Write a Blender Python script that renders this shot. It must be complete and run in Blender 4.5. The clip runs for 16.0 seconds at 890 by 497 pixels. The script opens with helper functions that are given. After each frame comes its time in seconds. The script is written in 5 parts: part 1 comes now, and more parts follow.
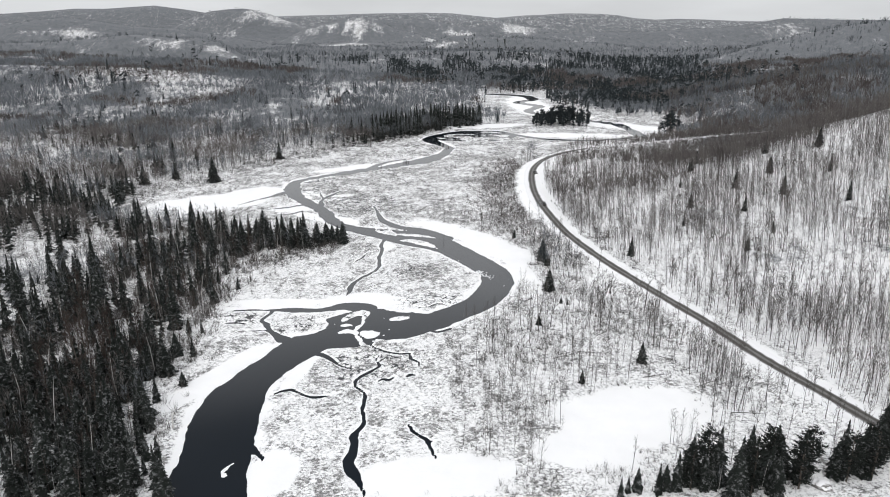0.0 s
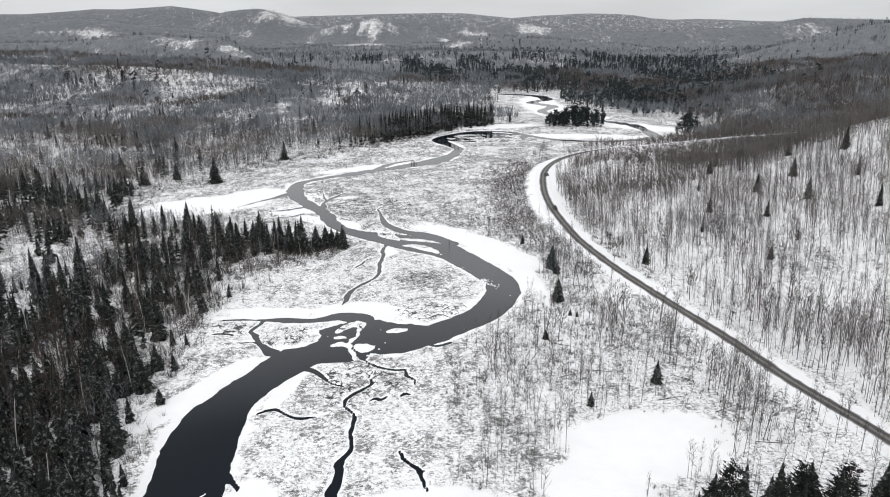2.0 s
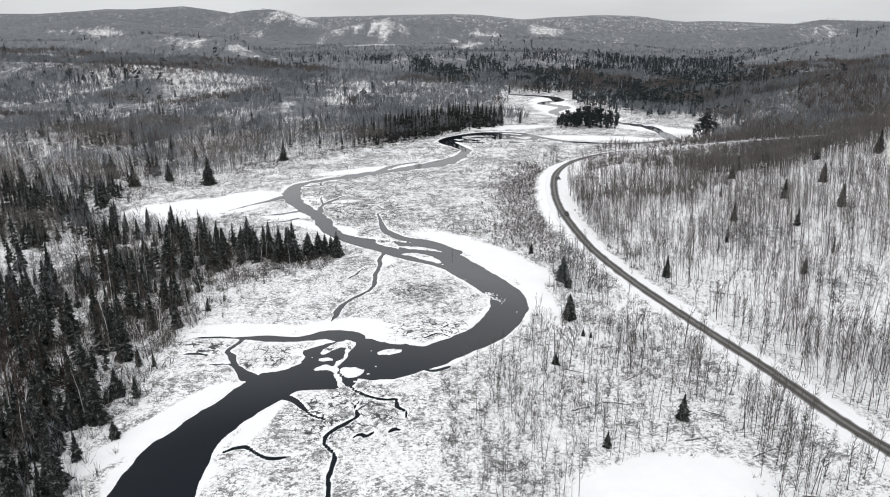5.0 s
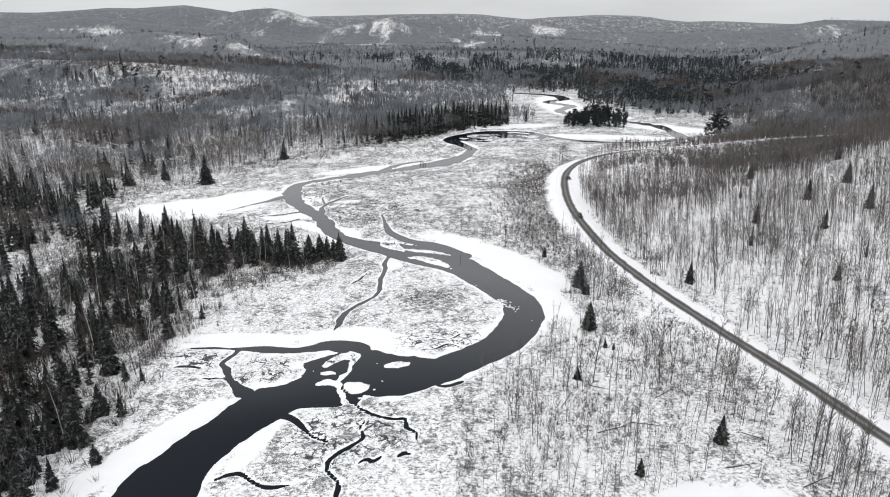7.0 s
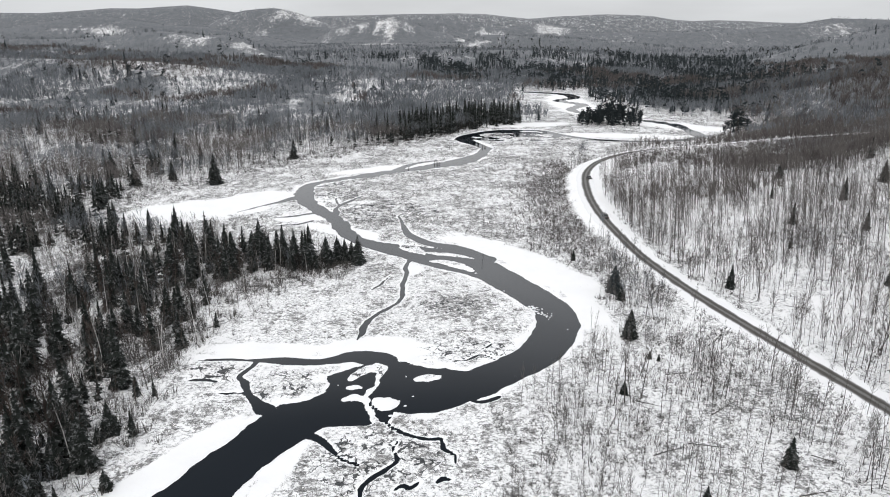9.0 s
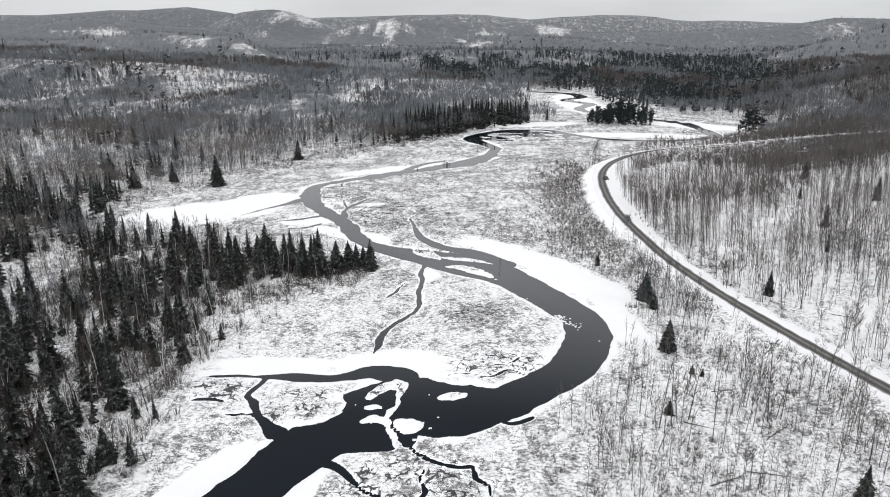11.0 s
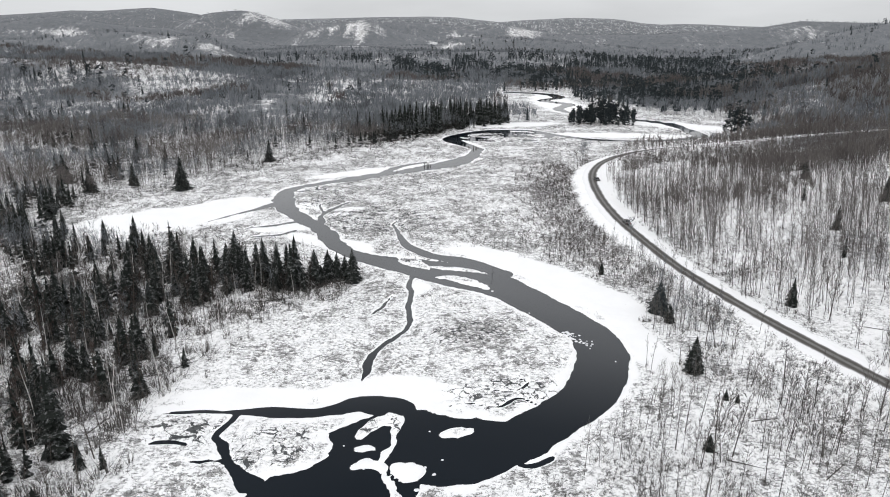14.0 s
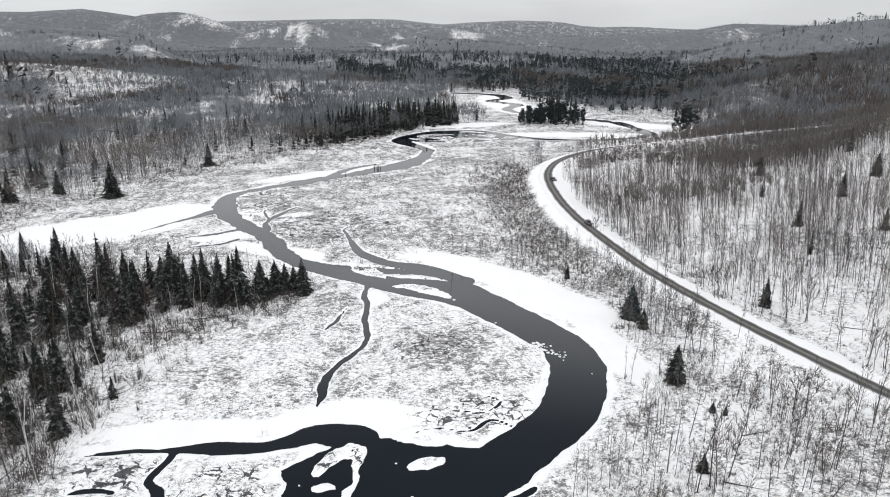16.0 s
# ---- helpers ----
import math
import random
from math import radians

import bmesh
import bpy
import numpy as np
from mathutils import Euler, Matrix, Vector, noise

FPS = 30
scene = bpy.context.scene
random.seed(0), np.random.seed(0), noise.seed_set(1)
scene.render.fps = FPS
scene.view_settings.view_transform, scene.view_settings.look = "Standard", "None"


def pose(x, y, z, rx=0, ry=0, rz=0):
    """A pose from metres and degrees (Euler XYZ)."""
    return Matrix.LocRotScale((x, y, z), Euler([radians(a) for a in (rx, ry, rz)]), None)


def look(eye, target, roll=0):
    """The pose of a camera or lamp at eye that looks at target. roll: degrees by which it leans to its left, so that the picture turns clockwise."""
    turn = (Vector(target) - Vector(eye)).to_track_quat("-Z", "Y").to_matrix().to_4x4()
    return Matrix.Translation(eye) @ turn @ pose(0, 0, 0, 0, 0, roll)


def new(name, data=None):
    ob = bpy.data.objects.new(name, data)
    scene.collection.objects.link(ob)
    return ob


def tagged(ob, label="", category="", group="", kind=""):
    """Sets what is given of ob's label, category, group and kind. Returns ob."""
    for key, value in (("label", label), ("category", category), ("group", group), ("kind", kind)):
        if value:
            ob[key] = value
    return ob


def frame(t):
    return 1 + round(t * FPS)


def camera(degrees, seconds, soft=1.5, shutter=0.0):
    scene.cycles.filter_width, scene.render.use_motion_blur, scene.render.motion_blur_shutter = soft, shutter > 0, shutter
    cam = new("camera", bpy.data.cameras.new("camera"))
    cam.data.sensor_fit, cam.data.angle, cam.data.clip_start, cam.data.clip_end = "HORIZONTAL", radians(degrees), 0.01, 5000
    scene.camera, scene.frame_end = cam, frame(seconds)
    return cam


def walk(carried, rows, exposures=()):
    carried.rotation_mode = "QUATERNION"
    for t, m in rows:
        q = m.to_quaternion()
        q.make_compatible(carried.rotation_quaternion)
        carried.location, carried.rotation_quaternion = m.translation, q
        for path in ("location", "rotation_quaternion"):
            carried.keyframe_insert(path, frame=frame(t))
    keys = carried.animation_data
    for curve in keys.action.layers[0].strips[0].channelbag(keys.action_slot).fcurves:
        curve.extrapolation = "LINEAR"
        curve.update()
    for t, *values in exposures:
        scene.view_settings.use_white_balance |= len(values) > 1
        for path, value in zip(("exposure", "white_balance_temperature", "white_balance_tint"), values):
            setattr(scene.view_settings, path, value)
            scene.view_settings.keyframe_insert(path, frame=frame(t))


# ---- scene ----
# seconds, eye x y z, tilt, heading, lean
PATH = [
    (0, -1.56, -54.68, 90.85, 71.796, -2.369, -0.216),
    (0.5, -0.40, -51.24, 90.27, 71.813, -2.007, -0.218),
    (1, 0.77, -47.79, 89.66, 71.824, -1.634, -0.240),
    (1.5, 1.97, -44.32, 89.08, 71.827, -1.372, -0.262),
    (2, 3.14, -40.81, 88.54, 71.848, -1.086, -0.255),
    (2.5, 4.22, -37.31, 87.97, 71.902, -0.753, -0.220),
    (3, 5.18, -33.82, 87.38, 71.933, -0.425, -0.206),
    (3.5, 5.97, -30.32, 86.74, 71.964, -0.355, -0.181),
    (4, 6.64, -26.80, 86.08, 71.988, -0.294, -0.139),
    (6.5, 5.40, -8.94, 82.18, 71.989, -0.140, 0.033),
    (7, 3.73, -5.89, 81.42, 71.996, -0.133, 0.066),
    (7.5, 1.91, -2.92, 80.69, 72.004, -0.058, 0.072),
    (8, 0.00, -0.00, 79.99, 71.988, -0.000, 0.025),
    (8.5, -1.89, 2.91, 79.31, 71.979, 0.073, -0.003),
    (9, -3.69, 5.88, 78.67, 72.011, 0.071, -0.040),
    (9.5, -5.33, 8.91, 78.03, 72.047, 0.070, -0.122),
    (12, -11.36, 25.61, 74.11, 72.161, 0.091, -0.219),
    (12.5, -12.31, 29.04, 73.39, 72.174, 0.052, -0.164),
    (13, -13.25, 32.40, 72.66, 72.198, -0.084, -0.146),
    (13.5, -14.10, 35.70, 71.88, 72.287, -0.944, -0.057),
    (14, -14.87, 38.98, 71.12, 72.351, -2.422, 0.032),
    (14.5, -15.51, 42.26, 70.35, 72.401, -3.744, 0.088),
    (15, -16.02, 45.55, 69.58, 72.468, -5.053, 0.075),
    (15.5, -16.49, 48.86, 68.84, 72.520, -6.284, 0.074),
    (16, -16.88, 52.19, 68.06, 72.574, -7.003, 0.065),
]
cam = camera(66.12, 16.0, soft=1.0)
walk(cam, [(t, pose(x, y, z, tilt, 0, heading) @ pose(0, 0, 0, 0, 0, lean))
           for t, x, y, z, tilt, heading, lean in PATH])
# ---- end of path

# ---------------------------------------------------------------- world, sun
world = bpy.data.worlds.new("overcast_sky")
scene.world = world
world.use_nodes = True
wn, wl = world.node_tree.nodes, world.node_tree.links
wn.clear()
w_out = wn.new("ShaderNodeOutputWorld")
w_bg = wn.new("ShaderNodeBackground")
w_sky = wn.new("ShaderNodeTexSky")
w_sky.sky_type = "NISHITA"
w_sky.sun_disc = False
w_sky.sun_elevation, w_sky.sun_rotation = radians(38), radians(200)
w_sky.air_density, w_sky.dust_density = 1.0, 3.0
w_grey = wn.new("ShaderNodeHueSaturation")
w_grey.inputs["Saturation"].default_value = 0.25
w_grey.inputs["Value"].default_value = 0.10
wl.new(w_sky.outputs[0], w_grey.inputs["Color"])
# cloud deck: brighter overhead than at the horizon
w_geo = wn.new("ShaderNodeTexCoord")
w_sep = wn.new("ShaderNodeSeparateXYZ")
wl.new(w_geo.outputs["Generated"], w_sep.inputs[0])
w_ramp = wn.new("ShaderNodeValToRGB")
wl.new(w_sep.outputs["Z"], w_ramp.inputs["Fac"])
cr = w_ramp.color_ramp
cr.elements[0].position, cr.elements[0].color = 0.0, (0.80, 0.82, 0.84, 1)
cr.elements[1].position, cr.elements[1].color = 0.9, (1.35, 1.37, 1.42, 1)
w_mid = cr.elements.new(0.10)
w_mid.color = (0.86, 0.87, 0.89, 1)
w_noise = wn.new("ShaderNodeTexNoise")
w_noise.inputs["Scale"].default_value = 3.0
w_noise.inputs["Detail"].default_value = 5.0
w_map = wn.new("ShaderNodeMapping")
w_map.inputs["Scale"].default_value = (1, 1, 5)
wl.new(w_geo.outputs["Generated"], w_map.inputs["Vector"])
wl.new(w_map.outputs[0], w_noise.inputs["Vector"])
w_mr = wn.new("ShaderNodeMapRange")
w_mr.inputs["From Min"].default_value, w_mr.inputs["From Max"].default_value = 0.3, 0.7
w_mr.inputs["To Min"].default_value, w_mr.inputs["To Max"].default_value = 0.88, 1.10
wl.new(w_noise.outputs["Fac"], w_mr.inputs["Value"])
w_mul = wn.new("ShaderNodeMix")
w_mul.data_type, w_mul.blend_type = "RGBA", "MULTIPLY"
w_mul.inputs["Factor"].default_value = 1.0
wl.new(w_ramp.outputs[0], w_mul.inputs["A"])
wl.new(w_mr.outputs[0], w_mul.inputs["B"])
w_mix = wn.new("ShaderNodeMix")
w_mix.data_type = "RGBA"
w_mix.inputs["Factor"].default_value = 0.85
wl.new(w_grey.outputs[0], w_mix.inputs["A"])
wl.new(w_mul.outputs["Result"], w_mix.inputs["B"])
wl.new(w_mix.outputs["Result"], w_bg.inputs["Color"])
w_bg.inputs["Strength"].default_value = 1.0
wl.new(w_bg.outputs[0], w_out.inputs[0])

sun = new("sun", bpy.data.lights.new("sun", "SUN"))
sun.data.energy, sun.data.angle, sun.data.color = 0.7, radians(25), (1.0, 0.97, 0.93)
sun.matrix_world = look((0, 0, 300), (120, 260, 0))
scene.view_settings.exposure = -0.09


# ---------------------------------------------------------------- materials
class Mat:
    """A node material on a Principled shader, with short ways to add textures."""

    def __init__(self, name, rough=0.8, spec=0.3):
        self.m = bpy.data.materials.new(name)
        self.m.use_nodes = True
        self.n, self.l = self.m.node_tree.nodes, self.m.node_tree.links
        self.b = self.n["Principled BSDF"]
        self.b.inputs["Roughness"].default_value = rough
        self.b.inputs["Specular IOR Level"].default_value = spec
        self.geo = self.n.new("ShaderNodeNewGeometry")

    def noise(self, scale, detail=4.0, rough=0.55, stretch=None, vec=None):
        t = self.n.new("ShaderNodeTexNoise")
        t.inputs["Scale"].default_value, t.inputs["Detail"].default_value = scale, detail
        t.inputs["Roughness"].default_value = rough
        src = vec or self.geo.outputs["Position"]
        if stretch:
            mp = self.n.new("ShaderNodeMapping")
            mp.inputs["Scale"].default_value = stretch
            self.l.new(src, mp.inputs["Vector"])
            src = mp.outputs[0]
        self.l.new(src, t.inputs["Vector"])
        return t.outputs["Fac"]

    def step(self, v, a, b, lo=0.0, hi=1.0):
        t = self.n.new("ShaderNodeMapRange")
        t.interpolation_type = "SMOOTHSTEP"
        t.inputs["From Min"].default_value, t.inputs["From Max"].default_value = a, b
        t.inputs["To Min"].default_value, t.inputs["To Max"].default_value = lo, hi
        self.l.new(v, t.inputs["Value"])
        return t.outputs["Result"]

    def math(self, op, a, b):
        t = self.n.new("ShaderNodeMath")
        t.operation = op
        for k, v in enumerate((a, b)):
            if isinstance(v, (int, float)):
                t.inputs[k].default_value = v
            else:
                self.l.new(v, t.inputs[k])
        return t.outputs[0]

    def mix(self, fac, a, b):
        t = self.n.new("ShaderNodeMix")
        t.data_type = "RGBA"
        for key, v in (("Factor", fac), ("A", a), ("B", b)):
            s = t.inputs[key]
            if isinstance(v, tuple):
                s.default_value = (*v, 1)
            elif isinstance(v, (int, float)):
                s.default_value = v
            else:
                self.l.new(v, s)
        return t.outputs["Result"]

    def attr(self, name):
        t = self.n.new("ShaderNodeAttribute")
        t.attribute_name = name
        return t.outputs["Fac"]

    def rand(self):
        return self.n.new("ShaderNodeObjectInfo").outputs["Random"]

    def island(self):
        return self.geo.outputs["Random Per Island"]

    def up(self):
        t = self.n.new("ShaderNodeSeparateXYZ")
        self.l.new(self.geo.outputs["Normal"], t.inputs[0])
        return t.outputs["Z"]

    def color(self, c):
        if isinstance(c, tuple):
            self.b.inputs["Base Color"].default_value = (*c, 1)
        else:
            self.l.new(c, self.b.inputs["Base Color"])
        return self

    def bump(self, h, dist, strength=1.0):
        t = self.n.new("ShaderNodeBump")
        t.inputs["Distance"].default_value, t.inputs["Strength"].default_value = dist, strength
        self.l.new(h, t.inputs["Height"])
        self.l.new(t.outputs[0], self.b.inputs["Normal"])
        return self


def make_ground():
    m = Mat("snow_and_brush", 0.75, 0.2)
    snow = m.mix(m.noise(0.15, 3), (0.83, 0.833, 0.84), (0.92, 0.92, 0.92))
    tuft = m.noise(0.52, 5, 0.60, (0.75, 1.0, 1.0))
    fine = m.noise(1.9, 4, 0.62, (0.7, 1.0, 1.0))
    patch = m.noise(0.15, 4, 0.6, (0.6, 1.0, 1.0))
    drift = m.noise(0.25, 6, 0.76, (1.1, 0.60, 1.0))
    cover = m.math("MULTIPLY", m.attr("cover"), m.step(drift, 0.38, 0.60, 0.45, 1.30))
    cover = m.math("MULTIPLY", cover, m.step(m.noise(0.055, 4, 0.6), 0.38, 0.60, 0.65, 1.20))
    # dark tufts of dead grass and heath
    both = m.math("ADD", m.math("MULTIPLY", tuft, 0.56), m.math("ADD", m.math("MULTIPLY", fine, 0.32), m.math("MULTIPLY", patch, 0.09)))
    edge = m.step(cover, 0.0, 1.3, 0.65, 0.360)
    grit = m.noise(5.5, 4, 0.7, (1.0, 0.7, 1.0))
    grown = m.math("MULTIPLY", m.step(m.math("SUBTRACT", both, edge), -0.002, 0.016), m.step(grit, 0.40, 0.56, 0.55, 1.0))
    # snow lies between the single tussocks
    gaps = m.step(m.noise(1.15, 4, 0.62, (0.7, 1.0, 1.0)), 0.43, 0.53, 0.12, 1.0)
    grown = m.math("MULTIPLY", grown, gaps)
    brush = m.mix(m.step(fine, 0.38, 0.62), (0.022, 0.021, 0.020), (0.175, 0.170, 0.165))
    # thin stalks that only grey the snow
    haze = m.step(m.math("SUBTRACT", m.math("ADD", m.math("MULTIPLY", tuft, 0.4), m.math("MULTIPLY", fine, 0.6)), m.step(cover, 0.0, 1.0, 0.72, 0.42)), -0.03, 0.10)
    col = m.mix(m.math("MULTIPLY", haze, 0.13), snow, (0.20, 0.195, 0.185))
    # grey folds where brush grows: shading between snow hummocks painted into the colour
    crease = m.math("ABSOLUTE", m.math("SUBTRACT", m.noise(0.55, 5, 0.60), 0.5), 0.0)
    crease_shade = m.math("MULTIPLY", m.step(crease, 0.0, 0.065, 1.0, 0.0), m.step(cover, 0.12, 0.45))
    col = m.mix(m.math("MULTIPLY", crease_shade, m.step(fine, 0.38, 0.60, 0.10, 0.80)), col, (0.17, 0.172, 0.175))
    col = m.mix(m.math("MULTIPLY", grown, 0.93), col, brush)
    # small dark stubble and broken crust
    speck = m.math("MULTIPLY", m.step(m.noise(1.5, 6, 0.72, (0.7, 1.0, 1.0)), 0.552, 0.595), m.step(cover, 0.10, 0.55))
    col = m.mix(m.math("MULTIPLY", speck, 0.85), col, (0.072, 0.070, 0.068))
    # woodland floor: litter, stems and brush under the trees
    wood = m.attr("wood")
    grain = m.noise(0.55, 6, 0.72)
    broad = m.noise(0.03, 5, 0.6)
    # bluish cast: haze of the far woods is put into the litter colour
    litter = m.mix(m.noise(0.05, 5), (0.066, 0.073, 0.081), (0.140, 0.150, 0.163))
    streak = m.noise(0.10, 4, 0.65, (1.0, 0.25, 1.0))
    wedge = m.math("ADD", m.math("MULTIPLY", grain, 0.40), m.math("ADD", m.math("MULTIPLY", broad, 0.25), m.math("MULTIPLY", streak, 0.35)))
    wfac = m.step(m.math("SUBTRACT", wedge, m.step(wood, 0.0, 1.0, 0.68, 0.36)), -0.05, 0.08)
    col = m.mix(m.math("MULTIPLY", wfac, 0.92), col, litter)
    # open cracks between ice plates
    cell = m.n.new("ShaderNodeTexVoronoi")
    cell.feature = "DISTANCE_TO_EDGE"
    cell.inputs["Scale"].default_value = 0.42
    jit = m.n.new("ShaderNodeTexNoise")
    jit.inputs["Scale"].default_value = 0.9
    jit.inputs["Detail"].default_value = 3
    m.l.new(m.geo.outputs["Position"], jit.inputs["Vector"])
    shift = m.n.new("ShaderNodeVectorMath")
    shift.operation = "MULTIPLY_ADD"
    m.l.new(jit.outputs["Color"], shift.inputs[0])
    shift.inputs[1].default_value = (2.2, 2.2, 0)
    m.l.new(m.geo.outputs["Position"], shift.inputs[2])
    flat = m.n.new("ShaderNodeVectorMath")
    flat.operation = "MULTIPLY"
    flat.inputs[1].default_value = (1, 1, 0)
    m.l.new(shift.outputs[0], flat.inputs[0])
    m.l.new(flat.outputs[0], cell.inputs["Vector"])
    width = m.math("MULTIPLY", m.attr("crack"), m.step(m.noise(0.35, 3), 0.40, 0.66, 0.0, 0.10))
    open_crack = m.math("LESS_THAN", cell.outputs["Distance"], width)
    col = m.mix(m.math("MULTIPLY", open_crack, 0.93), col, (0.03, 0.033, 0.036))
    m.color(col)
    m.bump(m.math("ADD", m.math("MULTIPLY", tuft, 0.7), m.math("MULTIPLY", fine, 0.4)), 0.35, 0.8)
    return m.m


def make_water():
    m = Mat("river_water", 0.04, 0.20)
    m.color(m.mix(m.noise(0.05, 3), (0.001, 0.004, 0.008), (0.002, 0.006, 0.011)))
    m.b.inputs["IOR"].default_value = 1.6
    lw = m.n.new("ShaderNodeLayerWeight")
    m.l.new(m.step(lw.outputs["Facing"], 0.46, 0.80, 0.06, 1.0), m.b.inputs["Specular IOR Level"])
    m.bump(m.noise(1.2, 3, 0.5), 0.02, 0.06)
    return m.m


def make_road():
    m = Mat("wet_gravel", 0.75, 0.25)
    uv = m.n.new("ShaderNodeUVMap").outputs[0]
    sep = m.n.new("ShaderNodeSeparateXYZ")
    m.l.new(uv, sep.inputs[0])
    side = m.math("ABSOLUTE", m.math("SUBTRACT", sep.outputs["X"], 0.5), 0.0)
    ruts = m.math("ABSOLUTE", m.math("SUBTRACT", side, 0.13), 0.0)
    warp = m.math("MULTIPLY", m.math("SUBTRACT", m.noise(0.25, 4), 0.5), 0.16)
    slush = m.step(m.math("ADD", ruts, m.math("MULTIPLY", warp, 0.6)), 0.03, 0.10)
    rim = m.step(m.math("ADD", side, m.math("MULTIPLY", warp, 1.3)), 0.21, 0.31)
    gravel = m.mix(m.noise(1.5, 5, 0.7), (0.040, 0.037, 0.033), (0.095, 0.090, 0.083))
    grey = m.mix(m.noise(0.8, 4), (0.11, 0.108, 0.105), (0.23, 0.225, 0.22))
    col = m.mix(slush, gravel, grey)
    m.color(m.mix(rim, col, (0.84, 0.84, 0.85)))
    m.bump(m.noise(3.0, 4), 0.06, 0.6)
    return m.m


def make_bark(name, a, b, snow=0.0):
    m = Mat(name, 0.9, 0.15)
    col = m.mix(m.noise(1.5, 4, 0.6, (1, 1, 0.2)), a, b)
    col = m.mix(m.math("MULTIPLY", m.island(), 0.45), col, tuple(min(1, c * 1.7) for c in b))
    clump = m.noise(0.07, 3, 0.6, (1.0, 0.6, 0.4))
    col = m.mix(m.step(clump, 0.50, 0.64, 0.0, 0.5), m.mix(m.step(clump, 0.36, 0.50, 0.6, 0.0), col, tuple(c * 0.5 for c in a)), tuple(min(1, c * 1.25) for c in b))
    if snow:
        col = m.mix(m.math("MULTIPLY", m.step(m.up(), 0.35, 0.8), snow), col, (0.85, 0.85, 0.87))
    m.color(col)
    return m.m


def make_needles(name, a, b, snow):
    m = Mat(name, 0.85, 0.15)
    col = m.mix(m.noise(0.9, 4), a, b)
    col = m.mix(m.math("MULTIPLY", m.rand(), 0.5), col, tuple(c * 0.6 for c in a))
    flake = m.math("MULTIPLY", m.step(m.up(), 0.25, 0.75), m.step(m.noise(1.1, 5, 0.75), 0.50, 0.68))
    col = m.mix(m.math("MULTIPLY", flake, snow), col, (0.82, 0.83, 0.85))
    m.color(col)
    return m.m


def make_paint(name, c, rough=0.35):
    m = Mat(name, rough, 0.5)
    m.color(m.mix(m.step(m.noise(2.0, 4), 0.45, 0.8), c, (0.30, 0.29, 0.28)))
    return m.m


GROUND, WATER, ROAD = make_ground(), make_water(), make_road()
BARK = make_bark("grey_bark", (0.045, 0.041, 0.038), (0.085, 0.078, 0.073))
TWIG = make_bark("grey_twigs", (0.058, 0.054, 0.051), (0.112, 0.104, 0.098))
# paler and bluer than the grey twigs: distance haze put into the colour
PALE_HAZED_TWIG = make_bark("pale_hazed_twigs", (0.094, 0.102, 0.112), (0.172, 0.184, 0.198))
RUSSET = make_bark("russet_twigs", (0.062, 0.055, 0.052), (0.112, 0.100, 0.095))
RED_TWIG = make_bark("reddish_twigs", (0.030, 0.022, 0.019), (0.062, 0.047, 0.042))
HAZE_TWIG = make_bark("brown_crown_twigs", (0.090, 0.081, 0.078), (0.150, 0.138, 0.132))
BIRCH = make_bark("pale_birch_bark", (0.35, 0.34, 0.33), (0.62, 0.60, 0.58))
SPRUCE_BARK = make_bark("dark_spruce_bark", (0.045, 0.038, 0.033), (0.085, 0.073, 0.064))
NEEDLES = make_needles("spruce_needles", (0.011, 0.014, 0.012), (0.024, 0.028, 0.025), 0.27)
# lighter and bluish: haze over far conifers is put into this needle colour
PINE = make_needles("hazed_pine_needles", (0.020, 0.027, 0.029), (0.046, 0.056, 0.060), 0.16)
DARK_TRIM = make_paint("dark_rubber", (0.02, 0.02, 0.02), 0.7)


# ---------------------------------------------------------------- numbers: noise, courses, land
def hash01(ix, iy, seed):
    h = (ix.astype(np.int64) * 374761393 + iy.astype(np.int64) * 668265263 + seed * 982451653) & 0x7FFFFFFF
    h = ((h ^ (h >> 13)) * 1274126177) & 0x7FFFFFFF
    return ((h ^ (h >> 16)) & 0xFFFF) / 65535.0


def value_noise(x, y, seed=0):
    ix, iy = np.floor(x), np.floor(y)
    fx, fy = x - ix, y - iy
    fx, fy = fx * fx * (3 - 2 * fx), fy * fy * (3 - 2 * fy)
    a, b = hash01(ix, iy, seed), hash01(ix + 1, iy, seed)
    c, d = hash01(ix, iy + 1, seed), hash01(ix + 1, iy + 1, seed)
    return (a + (b - a) * fx) * (1 - fy) + (c + (d - c) * fx) * fy


def fbm(x, y, octaves=4, seed=0):
    total, amp, norm = 0.0, 1.0, 0.0
    for k in range(octaves):
        total, norm = total + amp * value_noise(x * 2 ** k, y * 2 ** k, seed + k), norm + amp
        amp *= 0.5
    return total / norm


def ease(v, a, b):
    t = np.clip((v - a) / (b - a), 0, 1)
    return t * t * (3 - 2 * t)


def spline(points, steps):
    """A smooth course through the points (rows of any width)."""
    p = np.array(points, float)
    p = np.vstack([2 * p[0] - p[1], p, 2 * p[-1] - p[-2]])
    out = []
    for i in range(1, len(p) - 2):
        for s in np.arange(steps) / steps:
            a, b, c, d = p[i - 1:i + 3]
            out.append(0.5 * (2 * b + (c - a) * s + (2 * a - 5 * b + 4 * c - d) * s ** 2 + (3 * b - a - 3 * c + d) * s ** 3))
    out.append(p[-2])
    return np.array(out)


